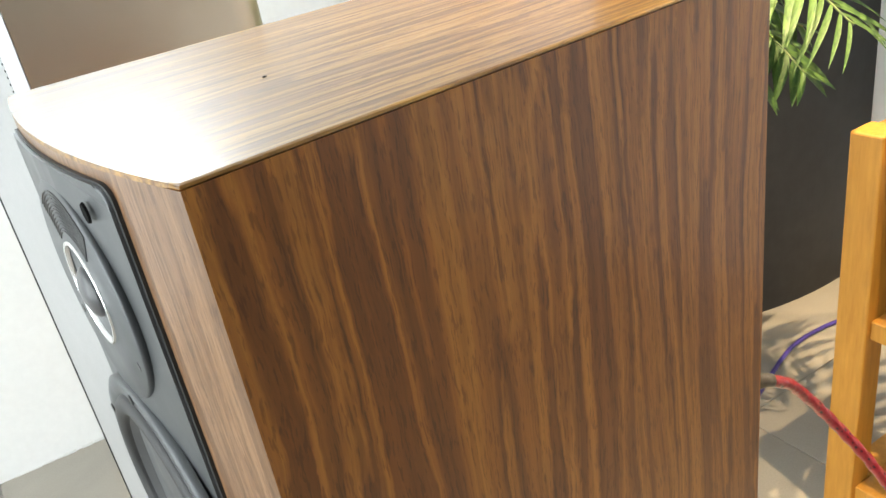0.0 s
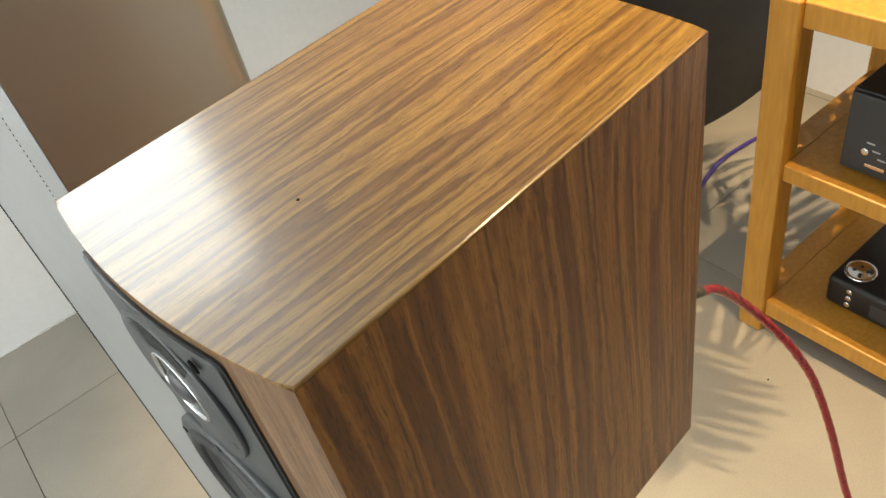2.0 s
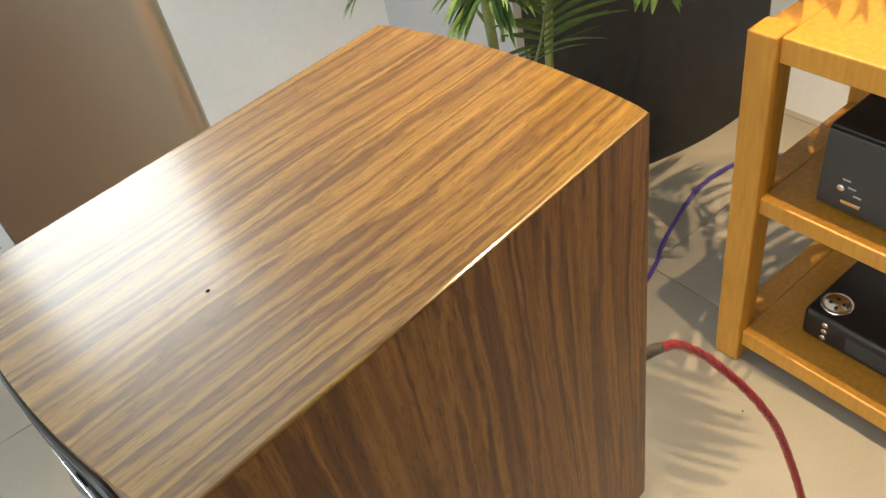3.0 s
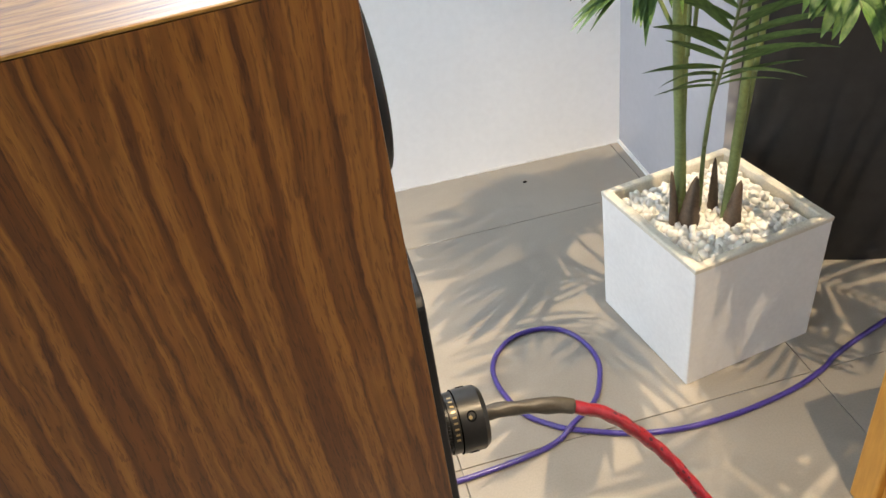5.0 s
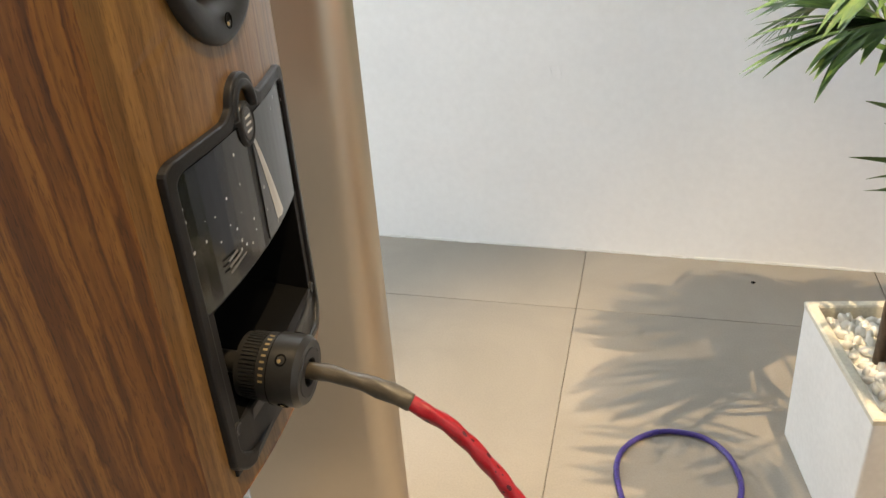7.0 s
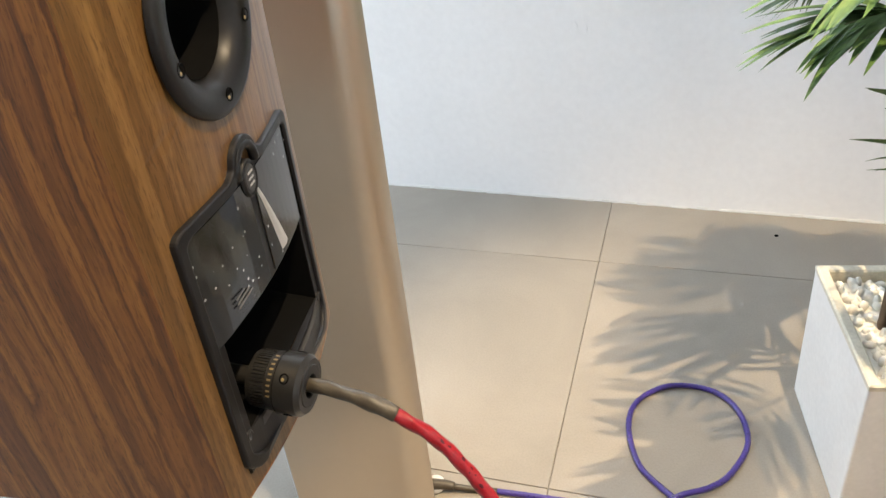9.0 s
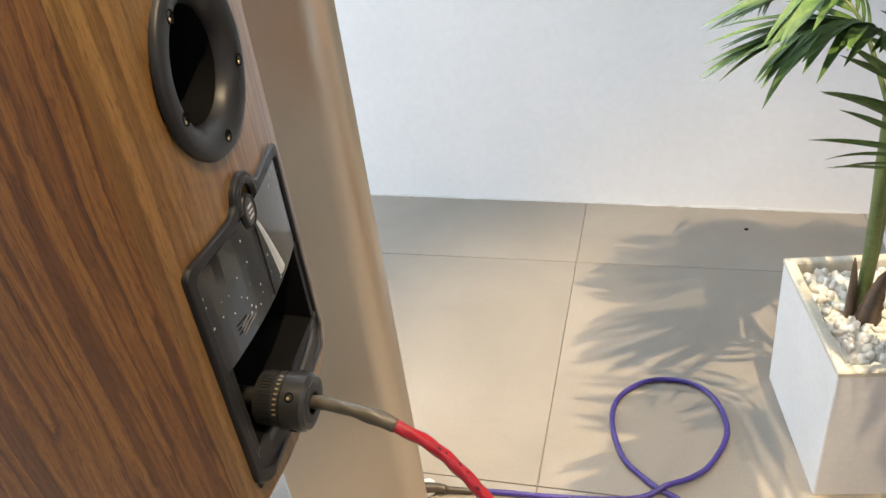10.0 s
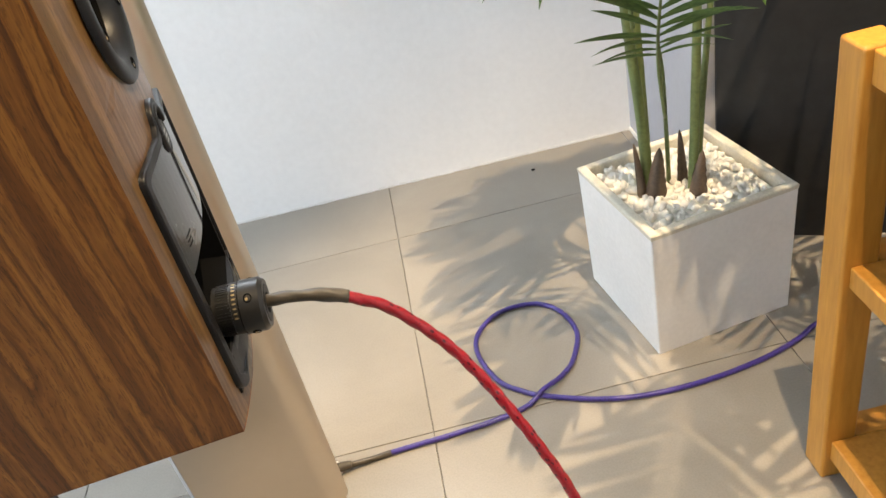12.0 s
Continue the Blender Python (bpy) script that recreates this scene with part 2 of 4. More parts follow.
M_LEAF_LIGHT = leaf_green("yellow_green_leaf", (0.030, 0.085, 0.014), (0.075, 0.155, 0.026), True)
M_STEM = plain("green_palm_stem", (0.15, 0.195, 0.07), 0.5, spread=0.25, scale=20)
M_HUSK = plain("brown_leaf_husk", (0.11, 0.075, 0.05), 0.6, spread=0.3, scale=30, bump=0.2)
M_SCREEN = plain("black_device_case", (0.012, 0.012, 0.013), 0.38, spread=0.15, scale=60)
M_FACE = plain("dark_grey_device_front", (0.035, 0.036, 0.038), 0.42, spread=0.1, scale=60)
M_WHITE = plain("white_plastic", (0.8, 0.8, 0.78), 0.35, spread=0.04)
M_INK = plain("pale_grey_print", (0.45, 0.45, 0.44), 0.5)
M_DIM = plain("faint_grey_print", (0.11, 0.11, 0.11), 0.5)
M_STEEL = plain("black_steel", (0.03, 0.03, 0.032), 0.4, metal=0.4)


def film_plastic():
    """Clear protective film with bubbles over a glossy black label."""
    m, t, b = material("bubbled_film_over_label")
    v = mapped(t, (1, 1, 1))
    big = noise_of(t, v, 16, 4, 0.6, 0.5)
    cells = nd(t, "ShaderNodeTexVoronoi", Scale=120.0)
    t.links.new(v, cells.inputs["Vector"])
    mask = noise_of(t, v, 26, 2)
    dots = maths(t, "MULTIPLY", maths(t, "LESS_THAN", cells.outputs[0], 0.15), maths(t, "GREATER_THAN", mask, 0.47))
    col = mixed(t, "MIX", dots, (0.006, 0.0065, 0.007), (0.36, 0.37, 0.37))
    t.links.new(col, b.inputs["Base Color"])
    b.inputs["Roughness"].default_value = 0.12
    b.inputs["Specular IOR Level"].default_value = 0.5
    b.inputs["Coat Weight"].default_value, b.inputs["Coat Roughness"].default_value = 0.10, 0.03
    bumped(t, b, big, 0.05, 0.003)
    return m


def brushed_glow(name, colour, strength):
    m, t, b = material(name)
    b.inputs["Emission Color"].default_value = (*colour, 1)
    b.inputs["Emission Strength"].default_value = strength
    b.inputs["Base Color"].default_value = (0.5, 0.5, 0.5, 1)
    return m


M_FILM = film_plastic()
M_DAY = brushed_glow("overcast_daylight_outside", (0.86, 0.94, 1.0), 1.6)
M_LED = brushed_glow("lit_lamp_lens", (1.0, 0.8, 0.5), 12.0)


# ---- mesh helpers ----
def part(name, bm, mat, parent=None, label="", smooth=False):
    me = bpy.data.meshes.new(name)
    bmesh.ops.recalc_face_normals(bm, faces=bm.faces[:])
    bm.to_mesh(me)
    bm.free()
    me.materials.append(mat)
    if smooth:
        me.shade_smooth()
    ob = new(name, me)
    if parent:
        ob.parent = parent
    if label:
        ob["label"] = label
    return ob


def box(x0, y0, z0, x1, y1, z1, bevel=0.0, seg=2, m=None):
    bm = bmesh.new()
    bmesh.ops.create_cube(bm, size=1, matrix=Matrix.LocRotScale(((x0 + x1) / 2, (y0 + y1) / 2, (z0 + z1) / 2), None, (abs(x1 - x0), abs(y1 - y0), abs(z1 - z0))))
    if bevel:
        bmesh.ops.bevel(bm, geom=bm.edges[:], offset=bevel, segments=seg, affect="EDGES", profile=0.5)
    if m:
        bmesh.ops.transform(bm, matrix=m, verts=bm.verts[:])
    return bm


def prism(outline, z0, z1, bevel=0.0, m=None, seg=2):
    """An upright prism over a plan outline of (x, y)."""
    bm = bmesh.new()
    low = [bm.verts.new((x, y, z0)) for x, y in outline]
    high = [bm.verts.new((x, y, z1)) for x, y in outline]
    bm.faces.new(low[::-1])
    cap = bm.faces.new(high)
    n = len(outline)
    for i in range(n):
        bm.faces.new((low[i], low[(i + 1) % n], high[(i + 1) % n], high[i]))
    if bevel:
        bm.edges.ensure_lookup_table()
        rims = [e for e in bm.edges if abs(e.verts[0].co.z - e.verts[1].co.z) < 1e-6]
        bmesh.ops.bevel(bm, geom=rims, offset=bevel, segments=seg, affect="EDGES", profile=0.5)
    if m:
        bmesh.ops.transform(bm, matrix=m, verts=bm.verts[:])
    return bm


def lathe(profile, m=None, n=48, close=False):
    """A solid of revolution about z from (radius, height) pairs."""
    bm = bmesh.new()
    rings = []
    for r, h in profile:
        if r < 1e-6:
            rings.append([bm.verts.new((0, 0, h))] * n)
        else:
            rings.append([bm.verts.new((r * math.cos(2 * math.pi * i / n), r * math.sin(2 * math.pi * i / n), h)) for i in range(n)])
    for a, b in zip(rings, rings[1:]):
        for i in range(n):
            j = (i + 1) % n
            vs = []
            for q in (a[i], a[j], b[j], b[i]):
                if q not in vs:
                    vs.append(q)
            if len(vs) > 2:
                bm.faces.new(vs)
    if m:
        bmesh.ops.transform(bm, matrix=m, verts=bm.verts[:])
    return bm


def smooth_path(points, steps):
    """Catmull-Rom through the points."""
    pts = [Vector(p) for p in points]
    pts = [pts[0] * 2 - pts[1]] + pts + [pts[-1] * 2 - pts[-2]]
    out = []
    for a, b, c, d in zip(pts, pts[1:], pts[2:], pts[3:]):
        for k in range(steps):
            s = k / steps
            out.append(0.5 * (2 * b + (c - a) * s + (2 * a - 5 * b + 4 * c - d) * s * s + (3 * b - a - 3 * c + d) * s ** 3))
    out.append(pts[-2])
    return out


def tube(path, radius, n=12, wobble=0.0, m=None):
    """A round tube with capped ends along the path, with UVs along its length. radius: a number or a function of 0..1."""
    bm = bmesh.new()
    uv = bm.loops.layers.uv.new("UVMap")
    up = Vector((0.13, 0.21, 0.97))
    rings, at, total = [], [0.0], 0.0
    for a, b in zip(path, path[1:]):
        total += (b - a).length
        at.append(total)
    for i, p in enumerate(path):
        d = (path[min(i + 1, len(path) - 1)] - path[max(i - 1, 0)]).normalized()
        side = d.cross(up).normalized()
        up = side.cross(d).normalized()
        r = radius(at[i] / total) if callable(radius) else radius
        rings.append([bm.verts.new(p + (side * math.cos(2 * math.pi * k / n) + up * math.sin(2 * math.pi * k / n)) *
                                   r * (1 + wobble * math.sin(3 * 2 * math.pi * k / n + at[i] * 260))) for k in range(n)])
    for i in range(len(rings) - 1):
        for k in range(n):
            j = (k + 1) % n
            f = bm.faces.new((rings[i][k], rings[i][j], rings[i + 1][j], rings[i + 1][k]))
            for loop, (u, w) in zip(f.loops, ((at[i], k / n), (at[i], (k + 1) / n), (at[i + 1], (k + 1) / n), (at[i + 1], k / n))):
                loop[uv].uv = (u, w)
    bm.faces.new(rings[0][::-1])
    bm.faces.new(rings[-1])
    if m:
        bmesh.ops.transform(bm, matrix=m, verts=bm.verts[:])
    return bm


def joined(*pieces):
    out = bmesh.new()
    for bm in pieces:
        me = bpy.data.meshes.new("joining")
        bm.to_mesh(me)
        bm.free()
        out.from_mesh(me)
        bpy.data.meshes.remove(me)
    return out


def empty(name, m, label, category, group="", kind=""):
    ob = new(name)
    ob.matrix_world = m
    ob.empty_display_size = 0.05
    return tagged(ob, label, category, group, kind)


def structure(name, bm, mat, label, category, smooth=False):
    return tagged(part(name, bm, mat, smooth=smooth), label, category, kind="structure")


# ---- the room ----
def room_box(u0, v0, z0, u1, v1, z1):
    return box(u0, v0, z0, u1, v1, z1, m=ROOM)


CORNER = 0.842      # along the white wall, where the grey return wall begins
WEST, SOUTH, EAST = -3.1, -5.2, 1.66
floor = structure("floor", room_box(WEST - 0.2, SOUTH - 0.2, -0.12, EAST + 0.2, 0.2, -0.006), M_GROUT, "grey porcelain tiled floor with thin dark joints", "floor")
structure("ceiling", room_box(WEST - 0.2, SOUTH - 0.2, CEIL, EAST + 0.2, 0.2, CEIL + 0.15), M_CEIL, "plain white painted ceiling", "ceiling")
W0, W1, WZ0, WZ1 = -0.52, 0.08, 1.90, 2.77     # unseen high window, added to put a highlight on the cabinet top
north = joined(room_box(WEST - 0.2, 0, 0, W0, 0.18, CEIL), room_box(W1, 0, 0, CORNER + 0.15, 0.18, CEIL),
               room_box(W0, 0, 0, W1, 0.18, WZ0), room_box(W0, 0, WZ1, W1, 0.18, CEIL))
wall_north = structure("wall_north", north, M_WALL, "smooth white plastered wall with faint marks", "wall")
structure("wall_return", room_box(CORNER, -0.64, 0, CORNER + 0.15, 0.0, CEIL), M_GREY, "short grey painted return wall with its shade put into the colour", "wall")
structure("baseboard_return", room_box(CORNER - 0.006, -0.63, 0, CORNER, -0.002, 0.012), M_WHITE, "thin white sealant strip at the wall foot", "baseboard")
structure("wall_east", room_box(EAST, SOUTH, 0, EAST + 0.15, -0.6, CEIL), M_WALL, "plain white painted wall behind the rack", "wall")
structure("wall_south", room_box(WEST - 0.2, SOUTH - 0.15, 0, EAST + 0.2, SOUTH, CEIL), M_DARK, "plain charcoal wall behind the viewer", "wall")
west = joined(room_box(WEST - 0.15, SOUTH, 0, WEST, -4.4, CEIL), room_box(WEST - 0.15, -0.1, 0, WEST, 0, CEIL), room_box(WEST - 0.15, -4.4, 2.6, WEST, -0.1, CEIL),
              room_box(WEST - 0.15, -4.4, 0, WEST, -0.1, 0.1))
structure("wall_west", west, M_WALL, "white wall round the shopfront window", "wall")
structure("backdrop", room_box(WEST - 1.2, -6, -0.1, WEST - 1.15, 1.0, 3.5), M_DAY, "bright overcast daylight outside", "backdrop")
# glowing sheet that backs the added window
structure("backdrop", room_box(W0 - 0.1, 0.25, WZ0 - 0.1, W1 + 0.1, 0.27, WZ1 + 0.1), M_DAY, "glowing sheet behind the added high window", "backdrop")

# the charcoal curved wall: an arc from the return wall to the east wall
CX, CY, CR = 1.80, 1.79, 1.03
a0, a1 = math.atan2(1.063 - CY, 1.068 - CX), math.atan2(0.760 - CY, 1.86 - CX)
arc = [(CX + CR * math.cos(a0 + (a1 - a0) * i / 40), CY + CR * math.sin(a0 + (a1 - a0) * i / 40)) for i in range(41)]
structure("wall_curved", prism(arc + [(1.95, 1.6), (1.2, 1.6)], 0, CEIL), M_DARK, "charcoal curved wall with a cloudy matt finish", "wall", smooth=False)


# ---- the walnut loudspeaker ----
SW, SD, SB, ST = 0.249, 0.345, 0.817, 1.253     # width, depth at the side, height of the bottom and of the top
MID = SW / 2


def front_x(y):
    return -SD - 0.0138 * (1 - ((y - MID) / MID) ** 2)


def rear_x(y):
    return 0.0142 * (1 - ((y - MID) / MID) ** 2)


def bowed(line, y0, y1, x_in, x_out, n=24):
    """Plan outline of a strip that follows a bowed face: line(y) + x_in to line(y) + x_out."""
    ys = [y0 + (y1 - y0) * i / n for i in range(n + 1)]
    return [(line(y) + x_in, y) for y in ys] + [(line(y) + x_out, y) for y in reversed(ys)]


def to_x(x, y, z, turn=90.0):
    """A pose whose local z points along +x."""
    return Matrix.Translation((x, y, z)) @ Matrix.Rotation(radians(turn), 4, "Y")


def rounded_outline(pts, radius, n=6):
    """Round the corners of an (a, b) polygon."""
    out = []
    k = len(pts)
    for i in range(k):
        p, a, b = Vector(pts[i]), Vector(pts[i - 1]), Vector(pts[(i + 1) % k])
        r = min(radius, (a - p).length * 0.45, (b - p).length * 0.45)
        s, e = p + (a - p).normalized() * r, p + (b - p).normalized() * r
        for j in range(n + 1):
            t = j / n
            out.append(tuple(s * (1 - t) ** 2 + p * 2 * t * (1 - t) + e * t * t))
    return out


def plate_x(outline, line, out_from, out_to, bevel=0.0, seg=2):
    """A plate over an outline of (y, z) laid on the bowed face line(y)."""
    bm = bmesh.new()
    a = [bm.verts.new((line(y) + out_from, y, z)) for y, z in outline]
    b = [bm.verts.new((line(y) + out_to, y, z)) for y, z in outline]
    n = len(outline)
    bm.faces.new(a)
    top = bm.faces.new(b[::-1])
    for i in range(n):
        bm.faces.new((a[i], b[i], b[(i + 1) % n], a[(i + 1) % n]))
    if bevel:
        rim = list(top.edges)
        bmesh.ops.bevel(bm, geom=rim, offset=bevel, segments=seg, affect="EDGES", profile=0.5)
    bmesh.ops.triangulate(bm, faces=[f for f in bm.faces if len(f.verts) > 4])
    return bm


def ring_x(outline, inner, line, out_from, out_to):
    """A frame between two outlines of the same number of (y, z) points, on the bowed face."""
    bm = bmesh.new()
    v = [[bm.verts.new((line(y) + d, y, z)) for y, z in o] for o, d in ((outline, out_from), (outline, out_to), (inner, out_to), (inner, out_from))]
    n = len(outline)
    for a, b in ((0, 1), (1, 2), (2, 3)):
        for i in range(n):
            j = (i + 1) % n
            bm.faces.new((v[a][i], v[a][j], v[b][j], v[b][i]))
    return bm


def build_loudspeaker():
    base = empty("loudspeaker", pose(0, 0, 0), "striped walnut veneered bookshelf loudspeaker with bowed front and back", "loudspeaker")
    t = 0.019
    def walls(y0, y1, inset=0.0):
        ys = [y0 + (y1 - y0) * i / 24 for i in range(25)]
        return [(rear_x(y) - inset, y) for y in ys] + [(front_x(y) + inset, y) for y in reversed(ys)]
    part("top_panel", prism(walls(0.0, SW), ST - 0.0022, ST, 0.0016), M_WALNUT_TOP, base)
    part("bottom_panel", prism(walls(0.0, SW), SB, SB + 0.0022, 0.0015), M_WALNUT, base)
    z0, z1 = SB + 0.0022, ST - 0.0022
    for y0, y1 in ((0.0, t), (SW - t, SW)):
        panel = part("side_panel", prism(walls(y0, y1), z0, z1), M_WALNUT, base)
        panel.data.materials.append(M_WALNUT_REAR)
        panel.data.materials.append(M_WALNUT_FRONT)
        for face in panel.data.polygons:
            face.material_index = 1 if face.normal.x > 0.7 else 2 if face.normal.x < -0.7 else 0
    # bowed front, with openings for the drivers left closed behind the metal plate
    part("front_panel", prism(bowed(front_x, t, SW - t, 0.0, t), z0, z1), M_WALNUT_FRONT, base)
    # rear panel with a round opening for the port and a recess for the terminals
    for piece in rear_panel(z0, z1, t):
        part("rear_panel", piece, M_WALNUT_REAR, base)

    # metal front plate
    plate = rounded_outline([(0.051, ST - 0.008), (SW - 0.051, ST - 0.008), (SW - 0.051, SB + 0.012), (0.051, SB + 0.012)], 0.009)
    dense = []
    for (ya, za), (yb, zb) in zip(plate, plate[1:] + plate[:1]):
        k = max(1, int(abs(yb - ya) / 0.012))
        dense += [(ya + (yb - ya) * i / k, za + (zb - za) * i / k) for i in range(k)]
    baffle = part("front_plate", plate_x(dense, front_x, 0.0, -0.003, 0.0012), M_ALU, base, "satin grey metal front plate")
    part("plate_gasket", plate_x([(MID + (y - MID) * 1.03, z + (0.001 if z > 1 else -0.001)) for y, z in dense], front_x, 0.0005, -0.0016), M_RUBBER, baffle)
    fx = front_x(MID) - 0.0022

    def facing(y, z, out=0.0):
        return Matrix.Translation((fx - out, y, z)) @ Matrix.Rotation(radians(-90), 4, "Y")
    tz, wz = 1.178, 1.034
    tw = part("tweeter", lathe([(0.0, -0.003), (0.056, -0.003), (0.056, 0.0004), (0.0552, 0.0010), (0.030, 0.0010), (0.0265, 0.0018), (0.0255, 0.0018), (0.0245, 0.0004), (0.018, -0.0012), (0, -0.0012)],
                              facing(MID, tz)), M_ALU, base, "round grey tweeter plate with a bright ring", True)
    part("dome", lathe([(0.0150, 0.0005)] + [(0.0132 * math.cos(a), 0.0002 + 0.0055 * math.sin(a)) for a in [i * math.pi / 20 for i in range(11)]], facing(MID, tz), 32), M_DOME, tw, "", True)
    part("trim_ring", lathe([(0.0262, 0.0014), (0.0262, 0.0026), (0.0244, 0.0026), (0.0239, 0.0006)], facing(MID, tz), 48), M_BRIGHT, tw, "bright metal ring", True)
    for k in range(3):
        a = radians(90 + 120 * k)
        part("screw", lathe([(0, 0.0013), (0.0022, 0.0013), (0.0026, 0.0008)], facing(MID + 0.048 * math.cos(a), tz + 0.048 * math.sin(a)), 10), M_STEEL, tw)
    # fine ribs above the dome
    for k in range(12):
        r = 0.031 + k * 0.0018
        pts = [facing(MID, tz) @ Vector((r * math.cos(radians(a)), r * math.sin(radians(a)), 0.0011)) for a in range(-42, 43, 7)]
        part("rib", tube(pts, 0.0005, 5), M_STEEL, tw)
    part("slot", lathe([(0, 0.0004), (0.0042, 0.0004), (0.0046, -0.0006)], facing(MID - 0.050, ST - 0.022), 16), M_VOID, baffle)
    wf = part("woofer", lathe([(0.088, -0.002), (0.088, 0.0015), (0.085, 0.0030), (0.079, 0.0028), (0.076, 0.0015)], facing(MID, wz), 64), M_ALU, base, "large woofer with a matt black cone", True)
    part("surround", lathe([(0.0765, 0.0012)] + [(0.070 + 0.0065 * math.cos(a), 0.0005 + 0.005 * math.sin(a)) for a in [i * math.pi / 8 for i in range(9)]] + [(0.063, 0.0)], facing(MID, wz), 64), M_RUBBER, wf, "", True)
    part("cone", lathe([(0.0635, 0.001), (0.05, -0.006), (0.038, -0.010), (0.0375, -0.0095)] + [(0.0375 * math.cos(a), -0.0095 + 0.010 * math.sin(a)) for a in [i * math.pi / 16 for i in range(1, 9)]], facing(MID, wz), 64), M_CONE, wf, "", True)
    for k in range(6):
        a = radians(30 + 60 * k)
        part("screw", lathe([(0, 0.0037), (0.0028, 0.0037), (0.0032, 0.0025)], facing(MID + 0.082 * math.cos(a), wz + 0.082 * math.sin(a)), 10), M_STEEL, wf)

    build_port(base)
    build_terminal(base)
    return base


PORT = (0.1235, 1.162)        # y and z of the port's middle
PORT_HOLE = 0.0505


def rear_panel(z0, z1, t):
    """The bowed rear board; a round hole for the port and a pocket for the terminal cup."""
    py, pz = PORT
    n = 48
    circle = [(py + PORT_HOLE * math.cos(2 * math.pi * i / n), pz + PORT_HOLE * math.sin(2 * math.pi * i / n)) for i in range(n)]
    zc = pz - PORT_HOLE - 0.008
    side = []
    y0, y1, za, zb = t, SW - t, zc, z1
    def on_square(ang):
        dx, dy = math.cos(ang), math.sin(ang)
        s = min([(y1 - py) / dx if dx > 1e-9 else 9, (y0 - py) / dx if dx < -1e-9 else 9, (zb - pz) / dy if dy > 1e-9 else 9, (za - pz) / dy if dy < -1e-9 else 9])
        return (py + dx * s, pz + dy * s)
    square = [on_square(2 * math.pi * i / n) for i in range(n)]
    for corner in ((y0, za), (y1, za), (y0, zb), (y1, zb)):
        i = min(range(n), key=lambda k: (square[k][0] - corner[0]) ** 2 + (square[k][1] - corner[1]) ** 2)
        square[i] = corner
    mid = [((a[0] + b[0]) / 2, (a[1] + b[1]) / 2) for a, b in zip(circle, square)]
    bm = bmesh.new()
    rings = [[bm.verts.new((rear_x(y) - d, y, z)) for y, z in o] for o, d in ((square, t), (square, 0), (mid, 0), (circle, 0), (circle, t))]
    for a, b in zip(rings, rings[1:]):
        for i in range(n):
            j = (i + 1) % n
            bm.faces.new((a[i], a[j], b[j], b[i]))
    # lower part: strips round the terminal pocket
    ty0, ty1, tz0, tz1 = 0.038, 0.205, 0.860, 0.955
    def strip(ya, yb, zl, zh):
        o = bowed(rear_x, ya, yb, -t, 0.0, 10)
        return prism(o, zl, zh)
    return bm, strip(t, SW - t, tz1, zc), strip(t, SW - t, z0, tz0), strip(t, ty0, tz0, tz1), strip(ty1, SW - t, tz0, tz1)


def build_port(base):
    py, pz = PORT
    m = to_x(rear_x(py) - 0.0005, py, pz)
    flange = [(0.0672, -0.002), (0.0672, 0.0018), (0.0655, 0.0038), (0.062, 0.0047), (0.055, 0.0042), (0.049, 0.0020), (0.0445, -0.003), (0.0415, -0.011), (0.0400, -0.022), (0.0395, -0.040), (0.0395, -0.150), (0, -0.150)]
    port = part("bass_port", lathe(flange, m, 72), M_BLACK, base, "flared black plastic bass port", True)
    # liner whose colour carries the darkness inside the port
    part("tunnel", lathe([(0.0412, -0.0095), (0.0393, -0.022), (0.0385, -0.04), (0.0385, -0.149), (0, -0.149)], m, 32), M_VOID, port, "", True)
    for k in range(5):
        a = radians(-90 + 72 * k)
        hm = m @ Matrix.Translation((-0.0545 * math.sin(a), 0.0545 * math.cos(a), 0.0044))
        part("screw_hole", lathe([(0.0050, -0.0004), (0.0046, 0.0004), (0.0040, 0.0002), (0.0034, -0.0003), (0, -0.0003)], hm, 20), M_VOID, port)
        part("screw", lathe([(0.0013, -0.0002), (0.0011, 0.0002), (0, 0.0003)], hm @ Matrix.Translation((0.0016, -0.0012, 0)), 12), M_GOLD, port, "brassy screw head")


